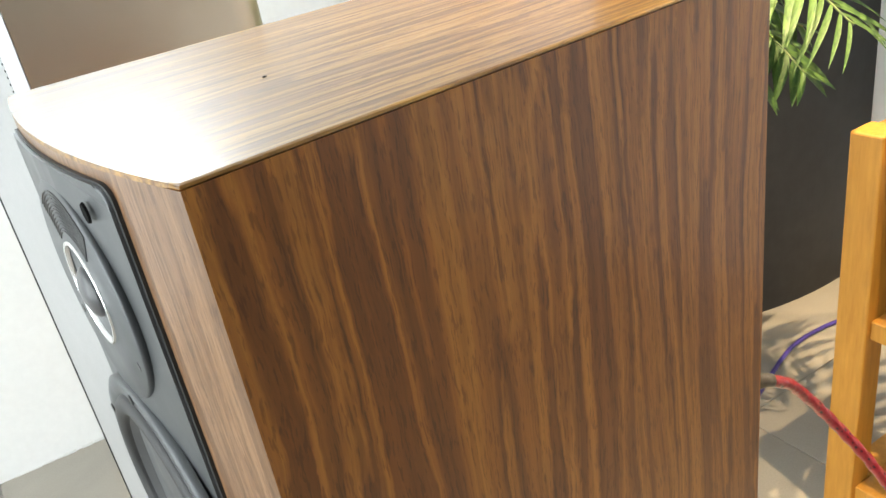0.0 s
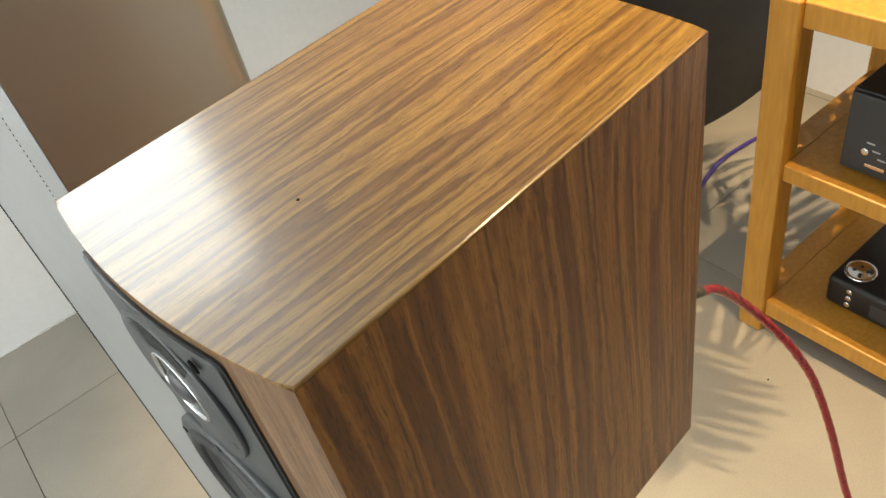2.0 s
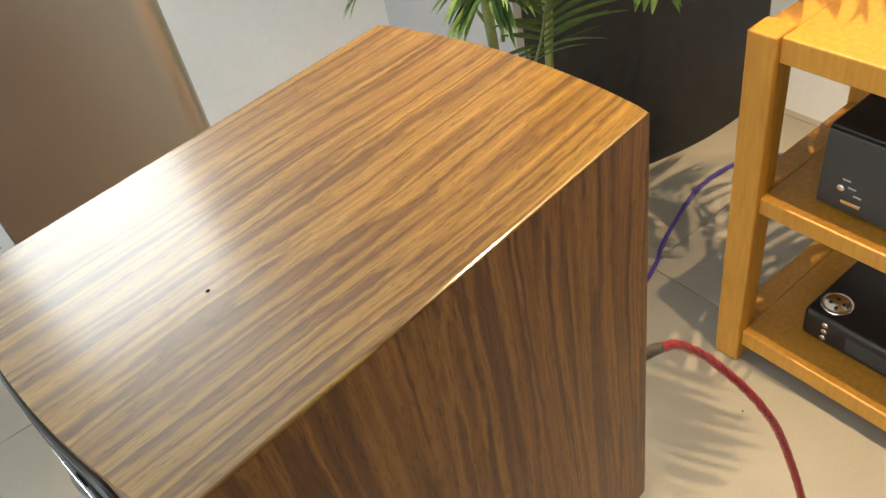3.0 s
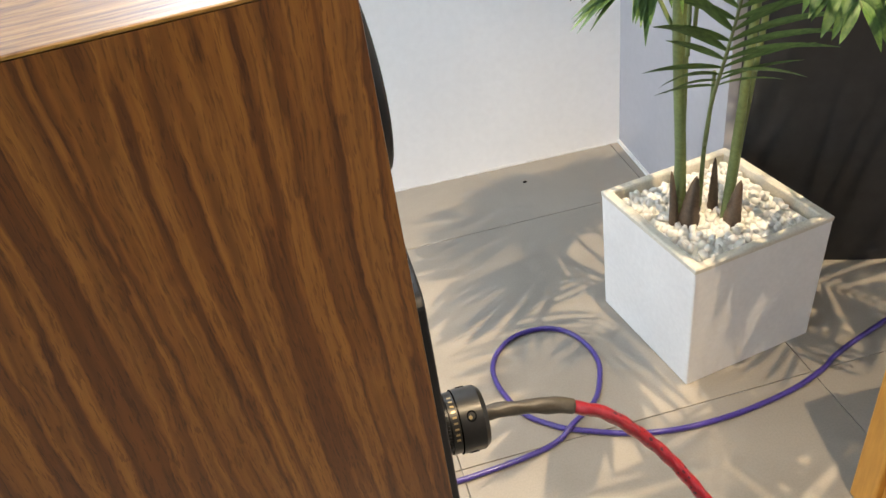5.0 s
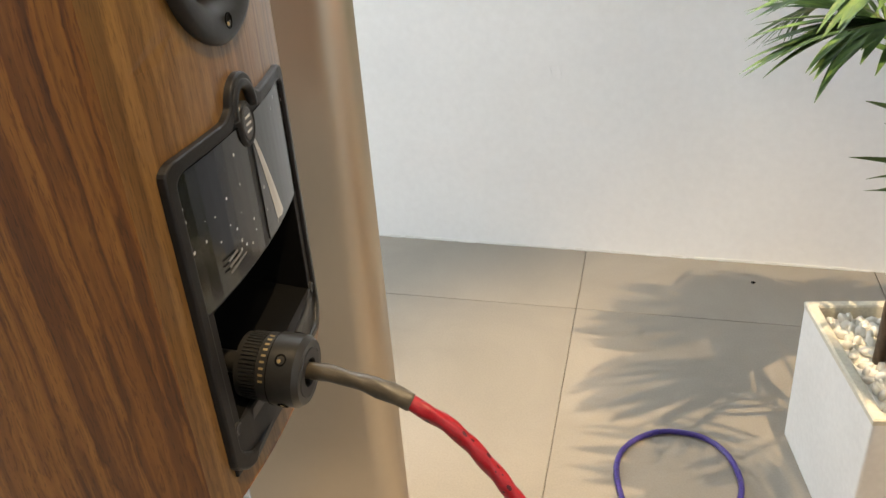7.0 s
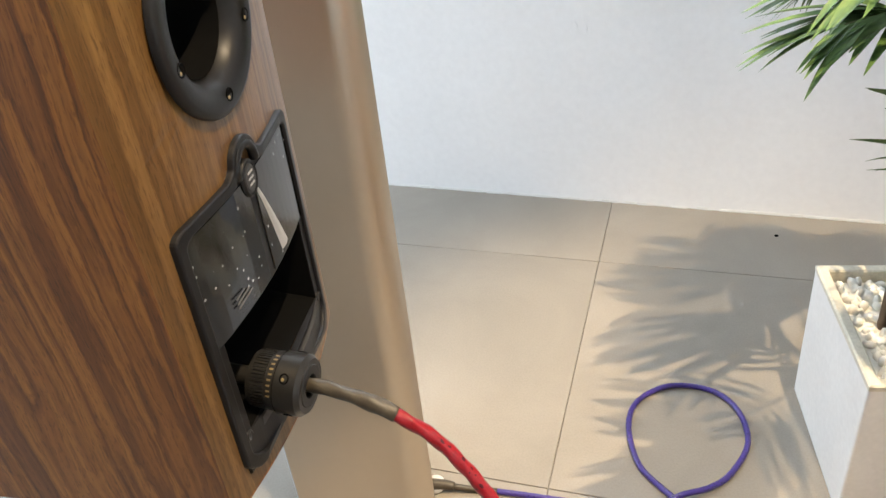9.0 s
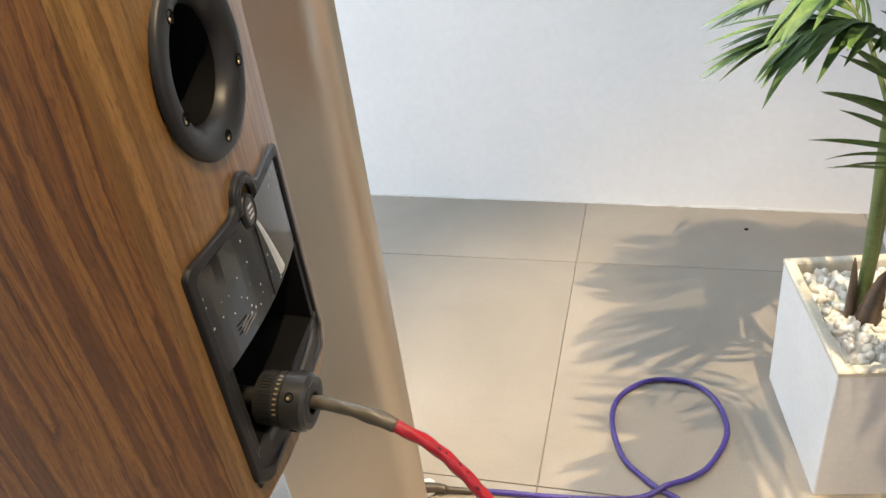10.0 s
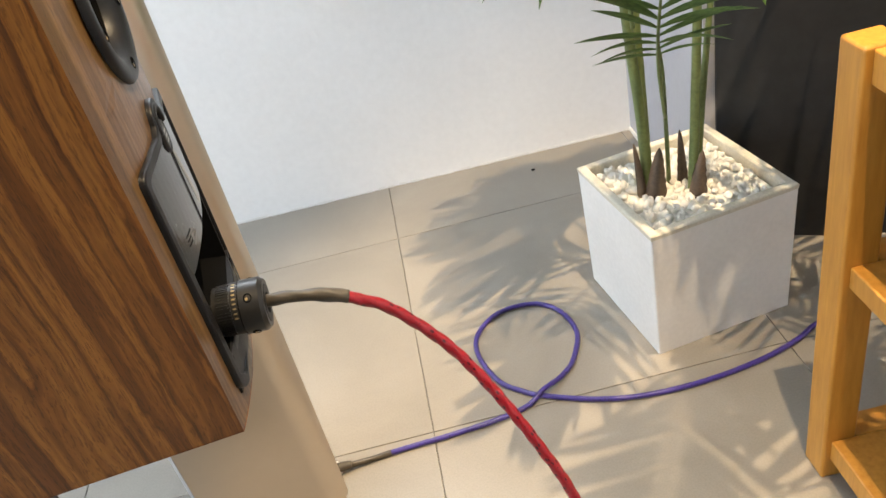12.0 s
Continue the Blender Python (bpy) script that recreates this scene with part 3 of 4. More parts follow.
def build_terminal(base):
    """The black moulded terminal cup: rim, film-covered label, pocket, badge loop and screws."""
    cy = 0.1215
    half, zt, zb = 0.099, 1.046, 0.824
    def outline(grow, bump):
        left, right = cy - half - grow, cy + half + grow
        pts = [(left, zb - grow + 0.012), (left + 0.014, zb - grow), (right - 0.014, zb - grow), (right, zb - grow + 0.012), (right, zt + grow - 0.004), (right - 0.008, zt + grow)]
        r = 0.021 + bump
        loop = [(cy + r * math.cos(radians(a)), zt + 0.001 + r * math.sin(radians(a)) * 0.95) for a in range(12, 169, 12)]
        pts += [(cy + r + 0.008, zt + grow)] + loop + [(cy - r - 0.008, zt + grow)]
        pts += [(left + 0.008, zt + grow), (left, zt + grow - 0.004)]
        return rounded_outline(pts, 0.006, 3)
    outer, inner = outline(0.0, 0.0), outline(-0.0085, -0.007)
    cup = part("terminal_cup", ring_x(outer, inner, rear_x, 0.0, 0.0052), M_BLACK, base, "black moulded terminal cup with a rounded rim")
    cup.location = (0, 0, 0.010)
    mod = cup.modifiers.new("soft", "BEVEL")
    mod.width, mod.segments, mod.limit_method, mod.angle_limit = 0.0018, 3, "ANGLE", radians(50)
    # lower and upper floors of the cup
    lo = [(cy - half + 0.004, zb + 0.003), (cy + half - 0.004, zb + 0.003), (cy + half - 0.004, 0.862), (cy - half + 0.004, 0.862)]
    part("lower_shelf", plate_x([(lo[0][0] + (lo[1][0] - lo[0][0]) * i / 8, lo[0][1]) for i in range(9)] + [(lo[2][0] + (lo[3][0] - lo[2][0]) * i / 8, lo[2][1]) for i in range(9)], rear_x, -0.004, 0.0022, 0.0008), M_BLACK, cup)
    up = 0.946
    def band(z0, z1, y0, y1, d0, d1, mat, name, lab=""):
        o = [(y0 + (y1 - y0) * i / 8, z0) for i in range(9)] + [(y1 + (y0 - y1) * i / 8, z1) for i in range(9)]
        return part(name, plate_x(o, rear_x, d0, d1, 0.0006), mat, cup, lab)
    band(up, zt - 0.004, cy - half + 0.004, cy + half - 0.004, -0.003, 0.0018, M_BLACK, "upper_floor")
    # the film stands in two panes round the badge
    for y0, y1 in ((cy - half + 0.0085, cy - 0.004), (cy + 0.006, cy + half - 0.0085)):
        band(up + 0.002, zt - 0.010, y0, y1, 0.002, 0.0028, M_FILM, "label_film", "black label under bubbled clear film")
    # fold of the film, widening downwards; its highlight is put in as pale grey
    bm = bmesh.new()
    rows = []
    for i in range(11):
        s = i / 10
        yc, zc, w = cy + 0.004 + 0.030 * s ** 0.8, zt - 0.018 - 0.074 * s, 0.0012 + 0.0065 * s
        rows.append([bm.verts.new((rear_x(yc + q * w) + 0.0030 + h, yc + q * w, zc)) for q, h in ((-1, 0.0), (-0.1, 0.0012), (1, 0.0))])
    for p, q in zip(rows, rows[1:]):
        for k in range(2):
            bm.faces.new((p[k], p[k + 1], q[k + 1], q[k]))
    part("film_crease", bm, M_INK, cup, "crease in the clear film with its highlight put in as pale grey")
    for k in range(3):
        part("print_line", box(rear_x(0.09) + 0.0022, 0.062, 0.960 + 0.004 * k, rear_x(0.09) + 0.0029, 0.088 - 0.006 * k, 0.9612 + 0.004 * k), M_DIM, cup)
    # pocket: five inside faces, their shade put into the black
    y0, y1, z0, z1 = cy - half + 0.018, cy + half - 0.018, 0.862, up
    d = -0.045
    bm = bmesh.new()
    a = [bm.verts.new((rear_x(y) + 0.001, y, z)) for y, z in ((y0, z0), (y1, z0), (y1, z1), (y0, z1))]
    b = [bm.verts.new((d, y + s, z + q)) for (y, z), s, q in (((y0, z0), 0.006, 0.014), ((y1, z0), -0.006, 0.014), ((y1, z1), -0.006, -0.004), ((y0, z1), 0.006, -0.004))]
    for i in range(4):
        j = (i + 1) % 4
        bm.faces.new((a[i], a[j], b[j], b[i]))
    bm.faces.new(b[::-1])
    part("pocket", bm, M_VOID, cup, "deep black pocket for the terminals, darkened to its inside shade")
    for ya, yb in ((cy - half + 0.004, y0), (y1, cy + half - 0.004)):
        band(z0, up, ya, yb, -0.003, 0.0018, M_BLACK, "cheek")
    # small marks inside the pocket
    for yy in (0.072, 0.084):
        part("mark", box(d + 0.001, yy, 0.916, d + 0.002, yy + 0.006, 0.926), M_INK, cup)
    # badge
    badge = part("badge", lathe([(0.0118, -0.001), (0.0118, 0.003), (0.0105, 0.0044), (0.0095, 0.0036), (0, 0.0036)], to_x(rear_x(cy) + 0.0008, cy, 1.034) @ Matrix.Diagonal((1.25, 1, 1, 1)), 40), M_BLACK, cup, "oval black maker's badge", True)
    part("badge_face", lathe([(0.0088, 0.0036), (0.008, 0.0042), (0, 0.0042)], to_x(rear_x(cy) + 0.0008, cy, 1.034) @ Matrix.Diagonal((1.25, 1, 1, 1)), 32), M_FACE, badge)
    for k in range(3):
        part("badge_bar", box(rear_x(cy) + 0.0049, cy - 0.004, 1.029 + 0.0045 * k, rear_x(cy) + 0.0053, cy + 0.004, 1.0306 + 0.0045 * k), M_INK, badge)
    # hooded loop above the badge
    hood = [Vector((rear_x(cy) + 0.0030, cy + 0.0165 * math.cos(radians(a)), 1.044 + 0.016 * math.sin(radians(a)))) for a in range(-10, 191, 10)]
    part("hood", tube(hood, 0.0036, 10), M_BLACK, cup, "", True)
    for y, z in ((cy - half + 0.013, 0.860), (cy + half - 0.013, 0.860)):
        sm = to_x(rear_x(y) + 0.0024, y, z)
        part("screw", lathe([(0.0046, -0.001), (0.0044, 0.0008), (0.0036, 0.0012), (0.002, 0.0006), (0, 0.0004)], sm, 20), M_STEEL, cup)
    # sloped glossy lip under the pocket
    bm = bmesh.new()
    lip = [(0.0030, 0.860), (0.0012, 0.841)]
    vs = [[bm.verts.new((rear_x(yy) + dx, yy, zz)) for dx, zz in lip] for yy in [0.055 + 0.135 * i / 8 for i in range(9)]]
    for p, q in zip(vs, vs[1:]):
        bm.faces.new((p[0], q[0], q[1], p[1]))
    part("lip", bm, M_FACE, cup)


build_loudspeaker()


# ---- speaker cable: plug, sleeve and red braid ----
def build_speaker_cable():
    base = empty("speaker_cable", pose(0.021, 0.072, 0.890), "red braided speaker cable with a gunmetal plug and olive sleeve", "cable")
    inv = Matrix.Translation((-0.02, -0.066, -0.893))
    axis = look((0.0085, 0.0695, 0.8945), (0.060, 0.065, 0.8910)) @ Matrix.Rotation(radians(180), 4, "X")
    aim = axis.to_3x3().inverted() @ Vector((0, -0.62, 0.78))
    turn = math.atan2(aim.y, aim.x)
    m = inv @ axis @ Matrix.Diagonal((1.05, 1.05, 0.93, 1.0))
    body = part("plug", lathe([(0, -0.040), (0.007, -0.040), (0.007, -0.004), (0.0208, -0.004), (0.0208, 0.0125), (0.0222, 0.013), (0.0222, 0.0205), (0.0232, 0.021), (0.0232, 0.0395), (0.0205, 0.0435), (0.0165, 0.0435), (0.0158, 0.0428), (0.0090, 0.0428), (0.0084, 0.0370), (0, 0.0370)], m, 64), M_PLUG, base, "knurled gunmetal screw plug", True)
    body.data.set_sharp_from_angle(angle=radians(32))
    part("end_ring", lathe([(0.0163, 0.0432), (0.0155, 0.0440), (0.0095, 0.0440), (0.0090, 0.0425)], m, 40), M_RUBBER, body, "black end ring")
    part("seam_ring", lathe([(0.0224, 0.0200), (0.0235, 0.0207), (0.0224, 0.0214)], m, 56), M_VOID, body)
    for k in range(52):
        a = 2 * math.pi * k / 52
        part("knurl", box(-0.0008, -0.0007, 0.0, 0.0008, 0.0007, 0.0118, m=m @ Matrix.Translation((0.0210 * math.cos(a), 0.0210 * math.sin(a), 0)) @ Matrix.Rotation(a, 4, "Z")), M_PLUG, body)
    # set screws round the barrel
    for k in range(4):
        a = turn + radians(90 * k)
        hm = m @ Matrix.Translation((0.0229 * math.cos(a), 0.0229 * math.sin(a), 0.0300)) @ Matrix.Rotation(a, 4, "Z") @ Matrix.Rotation(radians(90), 4, "Y")
        part("set_screw", lathe([(0.0040, -0.001), (0.0040, 0.0007), (0.0034, 0.0008), (0.0026, -0.0002), (0, -0.0002)], hm, 20), M_VOID, body)
        part("hex_socket", lathe([(0.0016, 0.0), (0.0013, 0.0006), (0, 0.0007)], hm @ Matrix.Translation((0.001, 0.0008, 0)), 8), M_GOLD, body)
    # the maker's mark on the collar as plain gold bars
    for k in range(9):
        a = turn + radians(-46 + 10.5 * k)
        part("gold_bar", box(-0.0002, -0.0007, -0.0016, 0.0002, 0.0007, 0.0016, m=m @ Matrix.Translation((0.0223 * math.cos(a), 0.0223 * math.sin(a), 0.0167)) @ Matrix.Rotation(a, 4, "Z")), M_GOLD, body)
    sleeve_path = smooth_path([(0.034, 0.0672, 0.8930), (0.050, 0.0655, 0.8936), (0.066, 0.0625, 0.8932), (0.082, 0.0595, 0.8908), (0.100, 0.0570, 0.8862), (0.118, 0.0545, 0.8785)], 10)
    part("sleeve", tube(sleeve_path, lambda s: 0.0047 + 0.0010 * math.sin(s * 6.0) ** 2 + 0.0013 * s, 14, 0.06, inv), M_SLEEVE, base, "olive heat-shrink sleeve", True)
    red = smooth_path([(0.114, 0.0551, 0.8800), (0.144, 0.052, 0.860), (0.168, 0.047, 0.833), (0.188, 0.040, 0.806), (0.203, 0.031, 0.782), (0.220, 0.016, 0.750), (0.234, 0.002, 0.719),
                       (0.247, -0.011, 0.686), (0.267, -0.030, 0.625), (0.285, -0.058, 0.52), (0.300, -0.10, 0.36), (0.315, -0.17, 0.16), (0.33, -0.30, 0.03), (0.33, -0.52, 0.009), (0.25, -0.9, 0.009), (0.0, -1.3, 0.009)], 12)
    part("braided_cable", tube(red, 0.0054, 18, 0.085, inv), M_RED, base, "", True)
    return base


build_speaker_cable()


# ---- the stand, out of sight below the cabinet ----
def build_stand():
    base = empty("speaker_stand", pose(-0.275, MID, 0), "black steel speaker stand under the walnut cabinet", "speaker stand")
    part("base_plate", box(-0.15, -0.11, 0.002, 0.15, 0.11, 0.016, 0.003), M_STEEL, base)
    part("pillar", box(-0.03, -0.03, 0.0165, 0.03, 0.03, SB - 0.0105, 0.006), M_STEEL, base)
    part("top_plate", box(-0.05, -0.07, SB - 0.010, 0.10, 0.07, SB - 0.0002, 0.002), M_STEEL, base)


build_stand()


# ---- the tall satin floorstander ----
def build_tower():
    x0, x1, y0, y1, top = -0.278, -0.021, 0.557, 0.845, 1.355
    base = empty("floorstanding_loudspeaker", pose(-0.15, 0.70, 0), "tall satin champagne metal floorstanding loudspeaker with a silver front", "loudspeaker")
    inv = Matrix.Translation((0.15, -0.70, 0))
    n = 10
    r = 0.050
    def quarter(cx, cy, a):
        return [(cx + r * math.cos(radians(a + 90 * i / n)), cy + r * math.sin(radians(a + 90 * i / n))) for i in range(n + 1)]
    far = (-0.128, 0.835)
    body = quarter(x1 - r, y0 + r, -90)[:9] + [(far[0] + 0.01, far[1] - 0.03), (far[0] - 0.01, far[1]), (-0.22, 0.842), (-0.296, 0.815), (x0, y0)]
    shell = part("cabinet", prism(body, 0.045, top, 0.003, inv), M_SATIN, base)
    shell.data.shade_smooth()
    shell.data.set_sharp_from_angle(angle=radians(32))
    # the front lies a little askew, with a chamfer next to the side
    face = [(x0 - 0.001, y0 + 0.001), (x0 - 0.012, y0 + 0.016), (x0 - 0.036, 0.790), (x0 - 0.030, 0.806), (-0.298, 0.812)]
    part("front_baffle", prism(face, 0.045, top, 0.0015, inv), M_SILVER, base, "silver-grey front baffle with a chamfered edge")
    part("shadow_gap", prism([(x0 - 0.0355, 0.7925), (x0 - 0.0375, 0.7935), (x0 - 0.0330, 0.8075), (x0 - 0.0310, 0.8065)], 0.045, top, 0.0, inv), M_STEEL, base)
    # stitched edge of the fabric strip beside the baffle
    for k in range(150):
        z = 0.72 + k * 0.0064
        part("stitch", box(-0.0006, -0.0004, 0, 0.0006, 0.0004, 0.0024, m=inv @ Matrix.Translation((x0 - 0.0124, y0 + 0.018, z))), M_STEEL, base)
    part("plinth", prism([(x0 + 0.012, y0 + 0.012), (x1 - 0.03, y0 + 0.012), (x1 - 0.04, y0 + 0.16), (-0.14, y1 - 0.025), (x0 + 0.012, y1 - 0.045)], 0.028, 0.0445, 0.002, inv), M_STEEL, base)
    for fx, fy in ((x1 - 0.028, y0 + 0.135), (-0.15, y1 - 0.04), (x0 + 0.03, y0 + 0.04), (x0 + 0.03, y1 - 0.06)):
        part("foot", lathe([(0, 0.0008), (0.017, 0.0008), (0.020, 0.006), (0.019, 0.016), (0.013, 0.022), (0.006, 0.024), (0.006, 0.0285), (0, 0.0285)],
             inv @ Matrix.Translation((fx, fy, 0)), 28), M_WHITE, base, "round white levelling foot", True)
    return base


build_tower()


# ---- power cable: purple, looped on the floor ----
def build_power_cable():
    base = empty("power_cable", pose(0.290, 0.704, 0), "purple woven power cable looped on the floor", "cable")
    inv = Matrix.Translation((-0.3, -0.7, 0))
    h = 0.0062
    part("plug", joined(tube(smooth_path([(-0.062, 0.672, 0.028), (-0.02, 0.683, 0.017), (0.0, 0.684, 0.012)], 6), lambda s: 0.013 - 0.004 * s, 12, 0, inv),
                        tube(smooth_path([(-0.002, 0.684, 0.012), (0.05, 0.685, h), (0.088, 0.685, h)], 6), 0.0066, 12, 0, inv)), M_SLEEVE, base, "grey moulded cable end", True)
    way = smooth_path([(0.085, 0.685, h), (0.15, 0.681, h), (0.213, 0.676, h), (0.327, 0.673, h), (0.40, 0.682, h), (0.446, 0.702, h + 0.011), (0.50, 0.730, h + 0.004), (0.545, 0.772, h), (0.588, 0.855, h), (0.580, 0.947, h), (0.531, 1.004, h), (0.444, 1.013, h),
                       (0.372, 0.962, h), (0.349, 0.886, h), (0.365, 0.785, h), (0.405, 0.728, h), (0.446, 0.692, h), (0.544, 0.633, h), (0.644, 0.598, h), (0.766, 0.582, h), (0.90, 0.585, h),
                       (1.0, 0.604, h), (1.06, 0.627, h), (1.164, 0.651, h), (1.325, 0.675, h), (1.473, 0.650, h), (1.56, 0.60, h), (1.60, 0.5, h), (1.58, 0.3, h)], 10)
    part("woven_cable", tube(way, 0.0060, 10, 0.04, inv), M_PURPLE, base, "", True)


build_power_cable()


# ---- planter and pebbles ----
PL = pose(0.8723, 0.8783, 0, 0, 0, 2.5)
PS, PH = 0.344, 0.331


def build_planter():
    base = empty("planter", PL, "square whitewashed planter holding white pebbles and a palm", "planter")
    s, w = PS / 2, 0.021
    bm = bmesh.new()
    def ring(k, z):
        return [bm.verts.new((a * k, b * k, z)) for a, b in ((-1, -1), (1, -1), (1, 1), (-1, 1))]
    rings = [ring(s - 0.006, 0.001), ring(s - 0.0006, PH - 0.0125)]
    bm.faces.new(rings[0][::-1])
    for i in range(4):
        bm.faces.new((rings[0][i], rings[0][(i + 1) % 4], rings[1][(i + 1) % 4], rings[1][i]))
    bm.faces.new(rings[1])
    bmesh.ops.bevel(bm, geom=[e for e in bm.edges if abs(e.verts[0].co.z - e.verts[1].co.z) > 0.2], offset=0.004, segments=2, affect="EDGES", profile=0.5)
    bmesh.ops.delete(bm, geom=[f for f in bm.faces if f.normal.z > 0.9], context="FACES_ONLY")
    part("body", bm, M_PLANTER, base)
    bm = bmesh.new()
    rings = [ring(s - 0.0006, PH - 0.0125), ring(s, PH - 0.003), ring(s - 0.003, PH), ring(s - w + 0.003, PH), ring(s - w, PH - 0.003), ring(s - w - 0.002, PH - 0.055)]
    for a, b in zip(rings, rings[1:]):
        for i in range(4):
            j = (i + 1) % 4
            bm.faces.new((a[i], a[j], b[j], b[i]))
    part("rim", bm, M_RIM, base, "worn cream rim")
    return base


build_planter()

bed = tagged(part("pebble_bed", box(-PS / 2 + 0.028, -PS / 2 + 0.028, PH - 0.045, PS / 2 - 0.028, PS / 2 - 0.028, PH - 0.024), M_PEBBLE), "bed of small white marble pebbles filling the planter", "pebbles")
bed.matrix_world = PL
rng = random.Random(4)
shapes = []
for k in range(5):
    bm = bmesh.new()
    bmesh.ops.create_icosphere(bm, subdivisions=1, radius=1.0)
    for v in bm.verts:
        v.co *= rng.uniform(0.78, 1.12)
    me = bpy.data.meshes.new("pebble")
    bm.to_mesh(me)
    bm.free()
    me.materials.append(M_PEBBLE)
    me.shade_smooth()
    shapes.append(me)
lim = PS / 2 - 0.032
grid = 16
for i in range(grid):
    for j in range(grid):
        ob = new("pebble", shapes[rng.randrange(5)])
        ob.parent = bed
        r = rng.uniform(0.0082, 0.0122)
        x = -lim + 2 * lim * (i + 0.5 + rng.uniform(-0.4, 0.4)) / grid
        y = -lim + 2 * lim * (j + 0.5 + rng.uniform(-0.4, 0.4)) / grid
        ob.matrix_basis = Matrix.LocRotScale((x, y, PH - 0.024 + rng.uniform(0.000, 0.009)), Euler((rng.uniform(0, 6), rng.uniform(0, 6), rng.uniform(0, 6))), (r * 1.25, r, r * 0.75))


# ---- the palm ----
def leaflet_mesh(name, mat, width, curl, tip):
    """A folded blade along +x, 1 long, drooping towards its tip."""
    bm = bmesh.new()
    n = 7
    rows = []
    for i in range(n + 1):
        s = i / n
        w = width * (math.sin(math.pi * min(1, s * 0.97 + 0.03) ** tip) ** 0.8) + 0.002
        z = -curl * s * s
        rows.append([bm.verts.new((s, -w, z + w * 0.35)), bm.verts.new((s, 0, z)), bm.verts.new((s, w, z + w * 0.35))])
    for a, b in zip(rows, rows[1:]):
        bm.faces.new((a[0], a[1], b[1], b[0]))
        bm.faces.new((a[1], a[2], b[2], b[1]))
    me = bpy.data.meshes.new(name)
    bm.to_mesh(me)
    bm.free()
    me.materials.append(mat)
    me.shade_smooth()
    return me


SLIM = [leaflet_mesh("leaflet", M_LEAF, 0.068, c, 0.75) for c in (0.10, 0.22, 0.34)]
BROAD = [leaflet_mesh("leaflet", M_LEAF_LIGHT, 0.115, c, 0.85) for c in (0.12, 0.25, 0.38)]
SWORD = [leaflet_mesh("leaflet", M_LEAF, 0.044, c, 0.8) for c in (0.16, 0.26, 0.36)]
SWORD_LIGHT = [leaflet_mesh("leaflet", M_LEAF_LIGHT, 0.046, c, 0.8) for c in (0.16, 0.26, 0.36)]
PALM = Vector((0.84, 0.86, PH - 0.02))


def frond(palm, points, count, length, shapes, bare=0.25, spread=62, droop=0.35, thick=0.0042, side=None):
    """A rachis through the points with leaflets on both sides; lengths taper to the tip."""
    path = smooth_path(points, 8)
    inv = Matrix.Translation(-PALM)
    rachis = part("frond", tube(path, lambda s: thick * (1 - 0.75 * s) + 0.0006, 7, 0, inv), M_STEM, palm, "", True)
    n = len(path) - 1
    for k in range(count):
        s = bare + (1 - bare) * (k + 0.5) / count
        i = min(n - 1, int(s * n))
        p = path[i].lerp(path[i + 1], s * n - i)
        d = (path[i + 1] - path[i]).normalized()
        out = side.copy() if side else d.cross(Vector((0, 0, 1)))
        out = (out - d * out.dot(d)).normalized()
        for sign in (1, -1):
            a = radians(spread * (1 - 0.55 * (s - bare)) + rng.uniform(-7, 7))
            way = d * math.cos(a) + out * sign * math.sin(a) + Vector((0, 0, -droop * rng.uniform(0.2, 1.0)))
            way.normalize()
            up = way.cross(out * sign).cross(way)
            up = d.cross(out) if d.cross(out).z > 0 else -d.cross(out)
            y = up.cross(way).normalized()
            z = way.cross(y).normalized()
            ln = length * (math.sin(math.pi * (0.22 + 0.66 * (s - bare) / (1 - bare))) ** 0.7) * rng.uniform(0.88, 1.1)
            m = Matrix((way * ln, y * ln, z * ln)).transposed().to_4x4()
            m.translation = p - PALM
            ob = new("leaflet", shapes[rng.randrange(len(shapes))])
            ob.parent = rachis
            ob.matrix_basis = m
    return rachis


